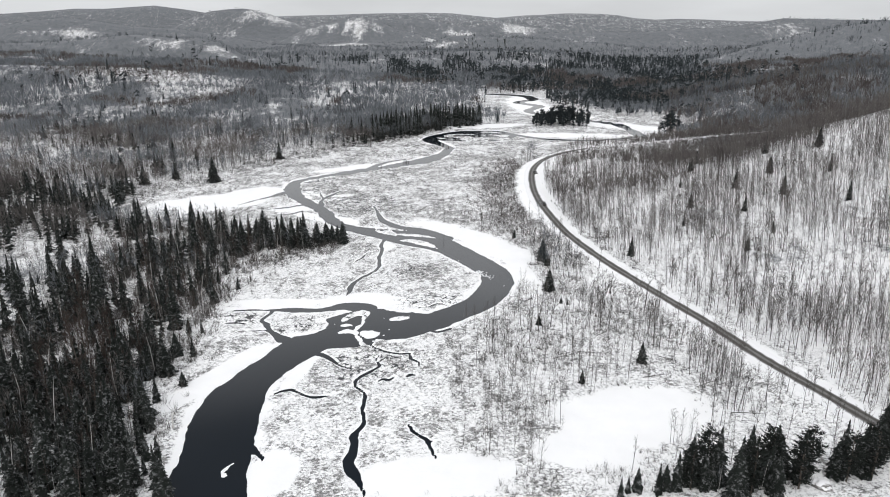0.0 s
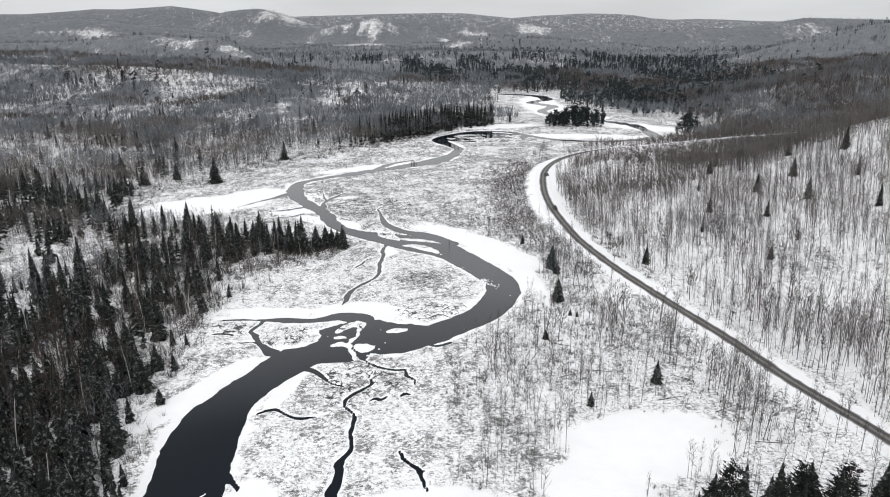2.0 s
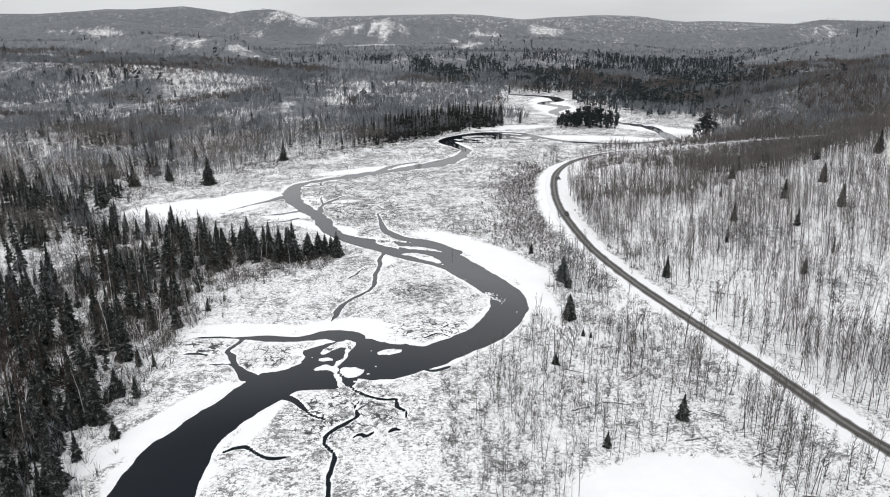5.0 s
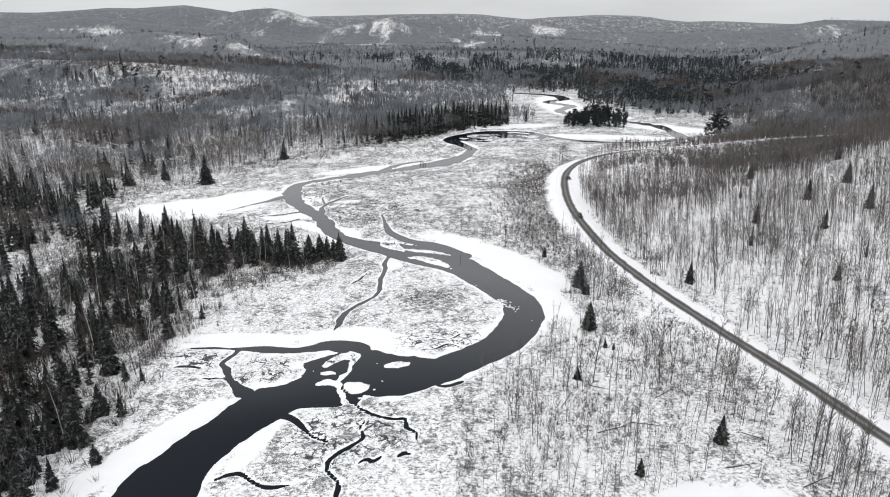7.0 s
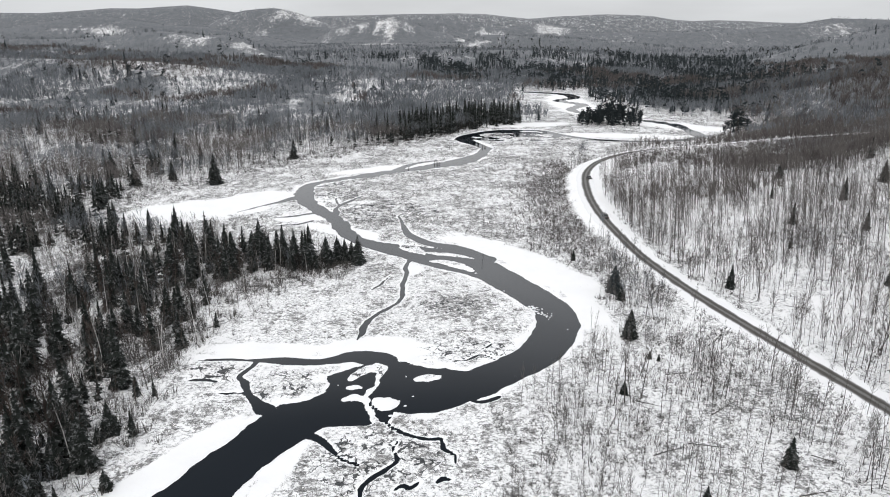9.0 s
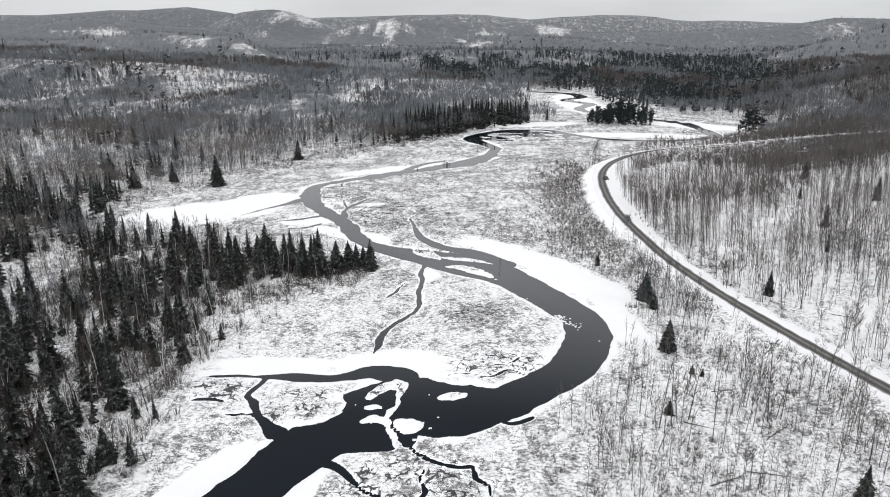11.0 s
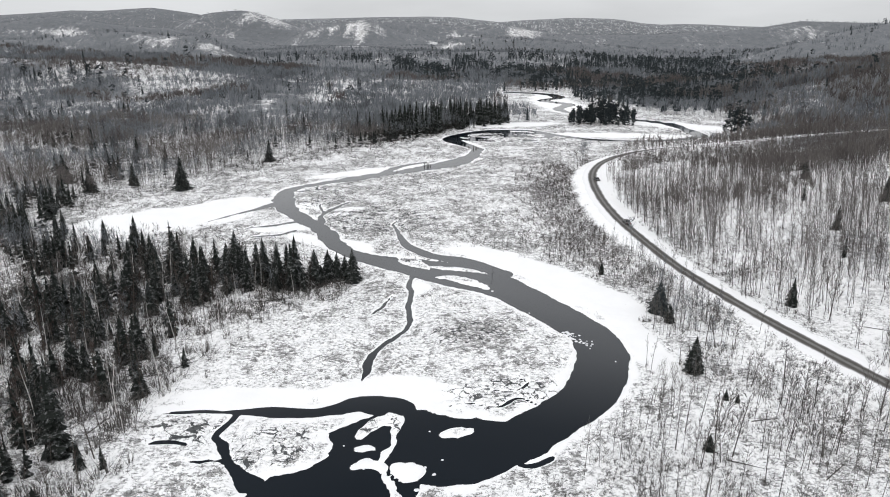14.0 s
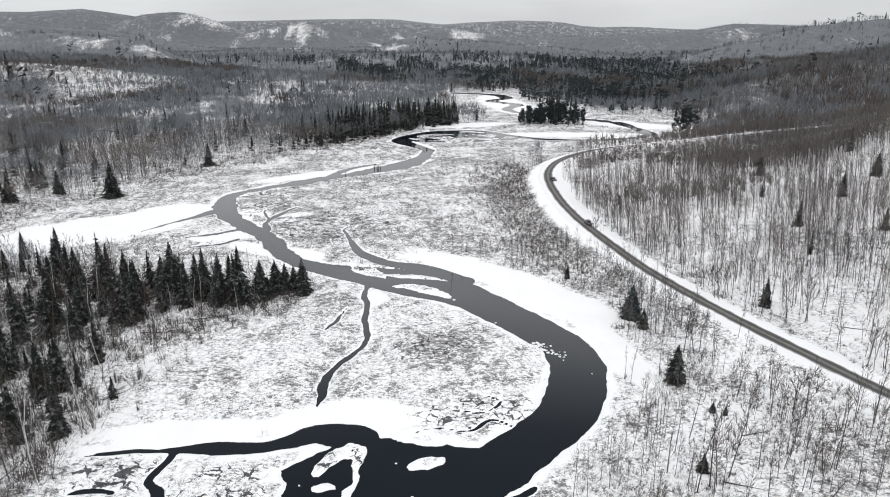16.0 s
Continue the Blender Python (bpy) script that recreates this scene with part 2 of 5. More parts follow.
def stroke_gap(x, y, course):
    """How far each place lies outside a course of rows (x, y, half width); negative inside."""
    best = np.full(x.shape, 1e6)
    for (ax, ay, aw), (bx, by, bw) in zip(course[:-1], course[1:]):
        dx, dy = bx - ax, by - ay
        s = np.clip(((x - ax) * dx + (y - ay) * dy) / (dx * dx + dy * dy + 1e-9), 0, 1)
        best = np.minimum(best, np.hypot(x - ax - s * dx, y - ay - s * dy) - aw - s * (bw - aw))
    return best


def blob(x, y, cx, cy, rx, ry, turn=0.0):
    """0 at the middle of an ellipse, 1 on its edge."""
    c, s = math.cos(radians(turn)), math.sin(radians(turn))
    u, v = (x - cx) * c + (y - cy) * s, -(x - cx) * s + (y - cy) * c
    return np.hypot(u / rx, v / ry)


RIVER = spline([(-40, 38, 9), (-46, 66, 8.4), (-47.5, 79, 7.8), (-48.2, 86, 8.3), (-48.9, 92, 8.3), (-49, 101, 8.0), (-47.3, 108, 6.6),
                (-45, 114.5, 6.6), (-41.3, 121, 6.2), (-38, 127.5, 7.0), (-33, 135, 7.6), (-27, 141, 9.5), (-20, 145, 11.6), (-14, 146, 11.9),
                (-8.9, 144.8, 11), (-3, 145.7, 8.2), (3.6, 147.5, 6.4), (10.6, 153, 5.8), (18, 160, 5.9), (23.6, 169, 5.9), (27.6, 180, 6.2)], 6)
MIDDLE = spline([(27.6, 180, 6.2), (27.6, 190, 6.2), (22.4, 202, 6.6), (14.2, 217, 7.0), (6.8, 227.6, 8.3), (-2.7, 235.5, 10.2), (-13.4, 242.4, 8.1), (-27.6, 250.4, 5.4),
                 (-38.6, 260, 3.6), (-46.5, 275, 3.7), (-51.5, 289, 3.8), (-59.3, 302, 4.3), (-68, 318, 4.5), (-72.6, 332, 4.9)], 6)
UPPER = spline([(-72.6, 332, 4.9), (-75, 345, 4.0), (-73.4, 357, 3.6), (-64, 367, 3.8), (-47, 379, 5.8), (-35, 389, 4.8), (-20.7, 398.2, 5.4), (4, 418, 7.5),
                (17.4, 442, 4.8), (23.9, 467, 4)], 6)
OXBOW = spline([(23.9, 467, 3.8), (18, 484, 4.5), (11, 500, 6), (9, 513, 5.5), (18, 532, 4.5), (39.5, 551, 4.2), (69, 550, 4), (83, 529, 4), (98.5, 511, 3.6),
                (113, 502, 3.8), (140, 497, 3.8), (170, 504, 4), (186, 517, 4)], 5)
FAR_REACH = spline([(186, 517, 4), (192, 560, 4.5), (183, 594, 5), (168, 613, 5), (146, 650, 5), (126, 668, 4), (122, 700, 5), (140, 740, 6.5), (122, 780, 6.5),
                    (146, 815, 7), (138, 860, 8), (100, 885, 8)], 5)
INLET = spline([(-65, 158.6, 0.3), (-57, 158.9, 0.55), (-52, 158.2, 0.6), (-46, 158.1, 1.5), (-42, 157.9, 2.0), (-36, 157.2, 1.7), (-31, 158.6, 2.2), (-26, 160.6, 3.2), (-20, 158.6, 4.4)], 5)
THIN = spline([(-50.2, 157.2, 0.5), (-51.2, 153, 0.55), (-52.4, 149.7, 0.55), (-50.3, 146.6, 0.7), (-47.6, 141.6, 0.8), (-45, 138, 1.3), (-42.5, 135.5, 2.2)], 5)
SIDE_CREEK = spline([(-17, 234, 0.8), (-17.4, 219, 0.7), (-16.9, 207, 0.62), (-17.6, 197, 0.6), (-23.4, 186.5, 0.7), (-26, 180, 0.95), (-26.6, 175, 0.9), (-27.3, 169.6, 0.2)], 5)
HEAD_CREEK = spline([(-23, 287, 0.5), (-20.6, 275, 1.2), (-17.5, 264, 2.0), (-10, 254.5, 2.6), (0, 248, 3.4), (10, 236, 4)], 5)
LEFT_ARM = spline([(-76, 328, 3), (-82, 319, 1.8), (-90, 310, 0.8), (-97, 299, 0.3)], 5)
NEAR_CREEKS = [spline(p, 5) for p in (
    [(-4.5, 87.3, 0.4), (-4, 84.6, 0.42), (-2.5, 82.7, 0.45), (-0.3, 80.7, 0.55), (0.7, 77.6, 0.45), (1.7, 73.3, 0.3)],
    [(-0.3, 80.7, 0.3), (1.6, 79.7, 0.15)],
    [(-13.4, 124, 0.15), (-14, 121, 0.3), (-13.2, 117.2, 0.4), (-15.4, 114.4, 0.5), (-18.8, 110.6, 0.5), (-18.8, 106.4, 0.35), (-15.9, 101.8, 0.4), (-16.1, 94.7, 0.4),
     (-15.4, 88.3, 0.6), (-17, 82.4, 0.75), (-16.8, 77, 0.9), (-17.9, 72.8, 1.2), (-16.4, 69.6, 1.0), (-14.4, 65.8, 0.5), (-12.9, 61, 0.2)],
    [(-33, 126, 1.2), (-29, 123.6, 0.9), (-26.6, 121.5, 0.6), (-23.8, 118.1, 0.4), (-20.6, 116.1, 0.2)],
    [(-40.5, 79.4, 1.2), (-38, 77.2, 0.5), (-35.4, 74.2, 0.5), (-32.6, 70.9, 0.5)])]
ICE_LEADS = [spline(p, 5) for p in (
    [(-18.7, 134.2, 0.6), (-17, 131.4, 0.45), (-15, 128.6, 0.55), (-11.7, 126, 0.5), (-8, 124.5, 0.5), (-4.6, 124.4, 0.4), (-4.2, 121.1, 0.5), (-2.2, 119.1, 0.4), (-1.8, 116.2, 0.2)],
    [(-12.8, 108.4, 0.1), (-11.2, 109.9, 0.4), (-9.6, 109.2, 0.5), (-8.2, 110.8, 0.15)],
    [(-5.4, 110.4, 0.1), (-3.9, 111.6, 0.5), (-2.6, 110.9, 0.2)],
    [(-39.5, 103.5, 0.3), (-37.2, 105.1, 0.4), (-35, 105.3, 0.4), (-31.6, 102.6, 0.42), (-27.8, 101.2, 0.45), (-24.7, 101.8, 0.25)],
    [(-64, 148.3, 0.2), (-62, 148.5, 0.6), (-59.5, 148.3, 0.5), (-57, 147.6, 0.2)])]
ISLE_LEADS = [spline(p, 5) for p in (
    [(-55, 142.8, 0.1), (-53, 142.0, 0.3), (-51, 142.9, 0.15), (-48.5, 142, 0.4)],
    [(-12, 157, 0.3), (-6, 160, 0.2), (0, 158, 0.3), (5, 161, 0.25), (9, 158.5, 0.2)],
    [(-2, 166, 0.1), (4, 164, 0.25), (8, 168, 0.2), (3, 172, 0.1)],
    [(-22, 219, 0.2), (-24, 211, 0.4), (-27, 206, 0.2)],
    [(2, 138.5, 0.3), (5, 139, 0.6), (8, 141, 0.3)])]
FAR_CREEKS = [spline(p, 5) for p in (
    [(-52, 297, 1.6), (-53, 309, 0.9), (-50.5, 318, 1.0), (-46.5, 326, 0.7), (-43, 332, 0.3)],
    [(-53, 312, 0.6), (-55.5, 322, 0.5), (-57, 330, 0.2)],
    [(-22.5, 300, 0.15), (-24, 292, 0.5), (-22.4, 284, 0.7)],
    [(-64, 298, 1.6), (-71, 293, 1.2), (-78, 291, 0.5), (-84, 287, 0.3)],
    [(-36, 384, 2.0), (-30, 400, 2.4), (-22, 414, 2.2), (-10, 424, 1.4)],
    [(-60, 286, 0.8), (-66, 281, 0.9), (-74, 279, 0.4)],
    [(-70, 352, 1.0), (-60, 356, 0.8), (-50, 352, 0.4)])]
# where the river widens round the ice islands
LOBE = spline([(-37, 131, 4.6), (-31, 133.6, 5.2), (-24, 134, 5.4), (-19, 134.6, 4.6)], 5)
# the loop of open water round a raft of broken ice
POOL = (46, 522, 37, 25)
# ice-bound islands and spits, as courses of their own
NEAR_ISLES = [spline(p, 4) for p in (
    [(-46.6, 151.6, 3.2), (-42.3, 147.8, 6.4), (-38.6, 145.4, 7.6), (-36.8, 146.6, 4.8)],
    [(-46.6, 154.6, 1.2), (-40, 153.6, 1.5), (-34, 153.6, 1.2), (-29.2, 156.2, 0.7)],
    [(-21.5, 156.2, 0.5), (-18.9, 155.6, 0.8), (-19.2, 150.3, 0.7), (-19.8, 146.2, 0.6), (-21.5, 142, 0.75), (-21.2, 137.9, 0.8), (-19.9, 133.7, 0.75), (-18, 130, 0.9), (-15.6, 126.5, 1.6)],
    [(-26.2, 148.6, 0.6), (-24.8, 151.2, 1.4), (-22.8, 154.2, 1.7), (-20.6, 153.4, 1.1)],
    [(-26.2, 144.6, 0.45), (-24.6, 145.1, 0.75), (-23.2, 145.2, 0.4)],
    [(-26.6, 139.3, 0.5), (-25, 140.2, 1.5), (-23, 139.8, 1.1), (-21.5, 139.6, 0.8)],
    [(-18.2, 138.6, 2.2), (-16.8, 137.6, 2.7)])]
BANK_ISLES = [spline(p, 4) for p in (
    [(-13.2, 130.4, 1.5), (-10.5, 130.8, 2.5), (-7, 130.6, 3.0), (-2, 131.5, 3)],
    [(-10.2, 148.8, 1.2), (-7.5, 149.6, 1.9), (-5.2, 150.4, 1.2)],
    [(-13.5, 158.2, 0.5), (-10, 156.6, 1.6), (-6, 156.6, 2.4)],
    [(-10, 233.8, 0.7), (-2, 231.2, 2.5), (7.4, 221.4, 0.4)],
    [(-11, 243.4, 0.7), (-2, 240.8, 1.5), (6, 236.6, 0.4)],
    [(-21, 252, 0.7), (-16.5, 248, 3.2), (-11.5, 242, 0.9)],
    [(-60, 370, 0.6), (-53, 369.5, 1.4), (-46, 372, 0.5)],
    [(-31.5, 82, 1.8), (-33, 73, 3.4), (-30, 63, 4)],
    [(-42.6, 74, 0.7), (-44.2, 71.4, 0.45), (-43.2, 69.4, 0.55)])]
ROAD_3D = spline([(330, 395, 26), (270, 412, 20), (213, 425, 14), (160, 428, 8.5), (125, 426, 6.5), (100, 414, 5), (82, 394, 3.6), (71, 365, 2.9), (65, 330, 2.7),
                  (62.3, 300, 2.7), (62, 275, 2.7), (64, 233, 2.7), (69.8, 199, 2.7), (75, 178, 2.7), (80, 160, 2.7), (87.6, 134, 2.7), (93, 111, 2.7),
                  (99, 92.6, 2.7), (104.5, 75, 2.7), (113, 52, 2.7), (129, 10, 2.7), (150, -60, 2.7)], 8)
ROAD_LINE = ROAD_3D[:, :2]
ROAD_COURSE = np.column_stack([ROAD_LINE, np.full(len(ROAD_LINE), 3.3)])
# the open marsh between the woods
MARSH = [(-66, 0), (-60, 62), (-63, 84), (-67, 112), (-70, 136.9), (-71, 152), (-69, 170), (-66, 187), (-65, 200), (-54, 214), (-45, 220), (-30.5, 224.9), (-35.4, 236.3),
         (-60.8, 245.7), (-94.1, 255), (-125, 262), (-148, 276), (-154, 300), (-158, 332), (-136, 360), (-114, 395), (-72, 449), (-32.7, 490.1), (32.5, 564),
         (87.6, 602.4), (86.8, 703.8), (79, 875.8), (162.6, 875.8), (155.2, 738.6), (168.4, 668.7), (237.6, 615.7), (262.6, 562.2), (206.5, 499.2), (144.5, 464.7), (96.5, 437.3),
         (65.9, 398.8), (56.5, 324.6), (51, 251.4), (43.4, 197.3), (45.4, 168.6), (61.5, 125.4), (73.6, 92.5), (83.9, 37.9), (90, 0)]


def outside_marsh(x, y):
    """Distance outside the open marsh; negative inside."""
    best, inside = np.full(x.shape, 1e6), np.zeros(x.shape, bool)
    for (ax, ay), (bx, by) in zip(MARSH, MARSH[1:] + MARSH[:1]):
        dx, dy = bx - ax, by - ay
        s = np.clip(((x - ax) * dx + (y - ay) * dy) / (dx * dx + dy * dy), 0, 1)
        best = np.minimum(best, np.hypot(x - ax - s * dx, y - ay - s * dy))
        if ay != by:
            inside ^= ((ay > y) != (by > y)) & (x < ax + (y - ay) * dx / dy)
    return np.where(inside, -best, best)


def road_level(x, y):
    """Distance from the road's edge, and the road's height at the nearest place on it."""
    best, level = np.full(x.shape, 1e6), np.full(x.shape, 2.7)
    line = ROAD_3D[::2]
    for (ax, ay, az), (bx, by, bz) in zip(line[:-1], line[1:]):
        dx, dy = bx - ax, by - ay
        s = np.clip(((x - ax) * dx + (y - ay) * dy) / (dx * dx + dy * dy), 0, 1)
        d = np.hypot(x - ax - s * dx, y - ay - s * dy) - 3.3
        level = np.where(d < best, az + s * (bz - az), level)
        best = np.minimum(best, d)
    return best, level


def near_only(x, y, far, f, lo=-250, hi=330, y0=-80, y1=1020):
    """f worked out only where the valley lies; far elsewhere."""
    out = np.full(x.shape, float(far))
    k = (x > lo) & (x < hi) & (y > y0) & (y < y1)
    out[k] = f(x[k], y[k])
    return out


def water_gap(x, y):
    wob = (fbm(x / 5, y / 5, 4, 11) - 0.5)
    tiny = (fbm(x / 1.6, y / 1.6, 2, 12) - 0.5)
    big = np.minimum(stroke_gap(x, y, RIVER), stroke_gap(x, y, UPPER))
    big = np.minimum(np.minimum(big, stroke_gap(x, y, OXBOW)), stroke_gap(x, y, MIDDLE))
    big = np.minimum(big, np.minimum(stroke_gap(x, y, FAR_REACH), stroke_gap(x, y, LOBE))) + (1.3 * wob + 0.5 * tiny) * (1 - 0.7 * ease(y, 420, 520)) + 0.2
    small = np.full(x.shape, 1e6)
    x, y = x + 1.5 * (fbm(x / 6, y / 6, 2, 13) - 0.5) + 0.5 * (fbm(x / 2.6, y / 2.6, 2, 14) - 0.5), y + 1.3 * (fbm(x / 6, y / 6, 2, 15) - 0.5)
    for c in (INLET, THIN, SIDE_CREEK, HEAD_CREEK, LEFT_ARM, *NEAR_CREEKS, *ICE_LEADS, *ISLE_LEADS, *FAR_CREEKS):
        small = np.minimum(small, stroke_gap(x, y, c))
    wild = ease(y, 225, 300) * (1 - ease(y, 440, 500))
    big = big + wild * (2.6 * (fbm(x / 9, y / 9, 3, 17) - 0.5) + 1.6 * wob)
    pool = (blob(x, y, *POOL) - 1 + 0.22 * wob) * 22
    raft = np.maximum((fbm(x / 9, y / 6, 4, 18) - 0.50) * 16, (blob(x, y, 40, 500, 17, 9) - 1) * -9)
    raft = np.where(blob(x, y, POOL[0] + 1, POOL[1] - 2, POOL[2] - 5, POOL[3] - 6) < 1 + 0.5 * wob, raft, -5)
    big = np.minimum(big, np.maximum(pool, raft))
    gap = np.minimum(big, small - 0.12 + 0.4 * wob + 0.28 * tiny)
    isle = np.full(x.shape, 1e6)
    for c in NEAR_ISLES + BANK_ISLES:
        isle = np.minimum(isle, stroke_gap(x, y, c))
    leads = np.full(x.shape, 1e6)
    for c in ISLE_LEADS[:1]:
        leads = np.minimum(leads, stroke_gap(x, y, c))
    return np.minimum(np.maximum(gap, -(isle + 0.9 * wob + 1.3 * tiny)), leads - 0.1 + 0.4 * wob + 0.2 * tiny)


HILLS = [  # x, y, height, reach across, reach along
    (340, 342, 40, 135, 90), (300, 190, 26, 120, 100), (430, 610, 38, 150, 120), (300, 60, 20, 90, 100), (640, 400, 44, 200, 240),
    (1800, 1500, 90, 420, 400), (720, 1150, 22, 260, 200), (-577, 900, 22, 280, 120), (-336, 950, 12, 200, 120), (-980, 700, 40, 300, 260),
    (-2500, 2900, 60, 500, 400), (190, 372, -5, 50, 22)]
RIDGES = []


def ridge(y0, reach, crest):
    """A long hill whose crest (x, height) runs across the valley's axis at y0."""
    RIDGES.append((y0, reach, np.array([p[0] for p in crest], float), np.array([p[1] for p in crest], float)))


ridge(4700, 200, [(-4018, 103), (-3272, 124), (-2159, 138), (-1236, 124), (-976, 138), (-828, 145), (-495, 152), (-162, 159), (59, 163), (244, 159), (392, 142), (540, 128), (725, 142), (946, 152), (1019, 156), (1315, 149), (1428, 131), (1541, 110), (1726, 117), (1911, 114), (2284, 99), (2907, 96), (4136, 103)])
ridge(4250, 230, [(-4303, 98), (-3285, 149), (-2615, 158), (-2282, 155), (-2113, 171), (-1978, 182), (-1812, 181), (-1644, 190), (-1543, 200), (-1444, 190), (-1313, 171), (-1182, 149), (-1017, 117), (-819, 72), (-621, 2)])
ridge(3720, 190, [(-1342, 10), (-1216, 83), (-1152, 133), (-1062, 158), (-973, 168), (-886, 172), (-828, 168), (-742, 144), (-656, 105), (-570, 83), (-394, 77), (-246, 111), (-70, 114), (47, 111), (164, 94), (253, 72), (341, 75), (428, 94), (516, 97), (635, 75), (755, 38), (876, 0)])
ridge(3350, 150, [(-651, 0), (-582, 37), (-513, 77), (-433, 97), (-353, 110), (-248, 120), (-195, 112), (-143, 92), (-90, 67), (-11, 52), (69, 27), (149, 0)])
ridge(2550, 170, [(357, 29), (436, 54), (638, 58), (839, 60), (1040, 67), (1140, 73), (1239, 86), (1337, 102), (1386, 108), (1437, 104), (1574, 100), (1840, 94), (2255, 48)])
ridge(2450, 170, [(-2293, 68), (-1808, 73), (-1518, 71), (-1419, 82), (-1318, 104), (-1191, 116), (-1125, 110), (-1050, 97), (-936, 82), (-820, 79), (-744, 68), (-648, 49), (-514, 27), (-418, 3)])
ridge(2250, 110, [(-7, 11), (47, 28), (82, 44), (118, 55), (153, 56), (207, 53), (278, 48), (386, 43), (565, 31), (746, 11)])
ridge(1620, 110, [(-1392, 55), (-1007, 52), (-879, 52), (-814, 55), (-736, 62), (-684, 68), (-651, 70), (-620, 67), (-556, 62), (-492, 62), (-455, 51), (-418, 30), (-381, 8)])
ridge(1120, 150, [(-1052, 52), (-787, 48), (-698, 45), (-610, 42), (-521, 36), (-433, 31), (-344, 26), (-282, 20), (-166, 10), (-94, 0)])
ridge(1330, 200, [(446, 0), (551, 0), (603, 13), (653, 30), (703, 49), (754, 60), (821, 78), (956, 96), (1113, 94), (1384, 65)])


def land(x, y):
    """Ground height without the river's bed."""
    out = outside_marsh(x, y)
    d = np.clip(out, 0, None)
    h = 0.55 + 0.012 * np.minimum(d, 900) * ease(d, 0, 60)
    side = ease(d, 0, 90)
    for cx, cy, top, rx, ry in HILLS:
        h = h + side * top * np.exp(-((x - cx) / rx) ** 2 - ((y - cy) / ry) ** 2)
    far = ease(np.hypot(x, y), 500, 2200) * (1 - 0.6 * ease(y, 3300, 4300))
    h = h + side * (14 * (fbm(x / 160, y / 160, 4, 3) - 0.5) * ease(d, 20, 300) + far * 34 * (fbm(x / 620, y / 620, 4, 5) - 0.45))
    for y0, reach, cx, cz in RIDGES:
        k = np.abs(y - y0) < 2.4 * reach
        swell = np.interp(x[k], cx, cz, 0, 0) * np.exp(-((y[k] - y0) / reach) ** 2) * side[k]
        h[k] = np.maximum(h[k], swell + 5 * ease(swell, 5, 40) * (fbm(x[k] / 120, y[k] / 120, 3, 4) - 0.5))
    h = h + 0.5 * (fbm(x / 14, y / 14, 3, 7) - 0.5) * ease(d, -6, 12)
    lake = ease(np.hypot((x + 260) / 230, (y - 2780) / 480), 0.60, 1.0)
    h = h * lake + 11 * (1 - lake)
    k = (x > 20) & (x < 420) & (y > -120) & (y < 520)
    road, bench = road_level(x[k], y[k])
    h[k] = h[k] + (bench - h[k]) * (1 - ease(road, 0.5, 12))
    return h


def ground_height(x, y):
    gap = near_only(x, y, 1e3, water_gap)
    h = land(x, y)
    lump = 0.35 * (fbm(x / 2.2, y / 2.2, 3, 9) - 0.35)
    bank = np.where(gap > 0, np.minimum(np.clip(gap * 0.7, 0, None) + 0.02, 0.28) + ease(gap, 0.5, 6) * (h - 0.28 + lump * ease(gap, 1, 5)), np.maximum(gap * 0.5, -1.2))
    return np.where(gap > 6, h + lump * (gap < 900), bank), gap


# snow-covered ice and clearings free of brush
NEAR_SNOW = [
    (38, 188, 4.5, 26, 4), (33, 216, 9, 22, 35), (-16, 165, 13, 5, -10), (-28, 166, 9, 4, 20), (-50, 163.5, 18, 3.5, -2), (50, 88, 21, 14, 10),
    (2, 67, 17, 8, 0), (35, 75, 12, 8, 0), (-57, 112, 4, 26, -28), (-34.6, 114, 2.3, 11, -16), (-33, 70, 6, 8, 0), (-15, 224, 4, 6, 0)]
FAR_SNOW = [
    (19, 240, 34, 8, -50), (6, 256, 14, 5, -20), (-112, 304, 40, 20, 30), (-98, 322, 24, 12, 40), (-40, 397, 38, 6, 32), (62, 580, 40, 14, 10),
    (125, 520, 60, 12, -8), (185, 575, 60, 18, -40), (-59, 322, 8, 4, -45), (-43, 316, 7, 4, 0), (-36, 266, 9, 3.5, -45), (-66, 290, 14, 6, 15),
    (-54, 274, 12, 5, -45), (-47, 308, 5, 3, 10), (130, 740, 24, 110, 0), (150, 640, 30, 18, 0)]


def broad_gap(x, y):
    """Distance from the wide water alone."""
    g = np.minimum(np.minimum(stroke_gap(x, y, RIVER[::3]), stroke_gap(x, y, MIDDLE[::3])), stroke_gap(x, y, UPPER[::3]))
    g = np.minimum(np.minimum(g, stroke_gap(x, y, OXBOW[::2])), stroke_gap(x, y, INLET[::2]))
    for isle in (*NEAR_ISLES[:4], *BANK_ISLES[1:6]):
        g = np.maximum(g, -stroke_gap(x, y, isle))
    return g


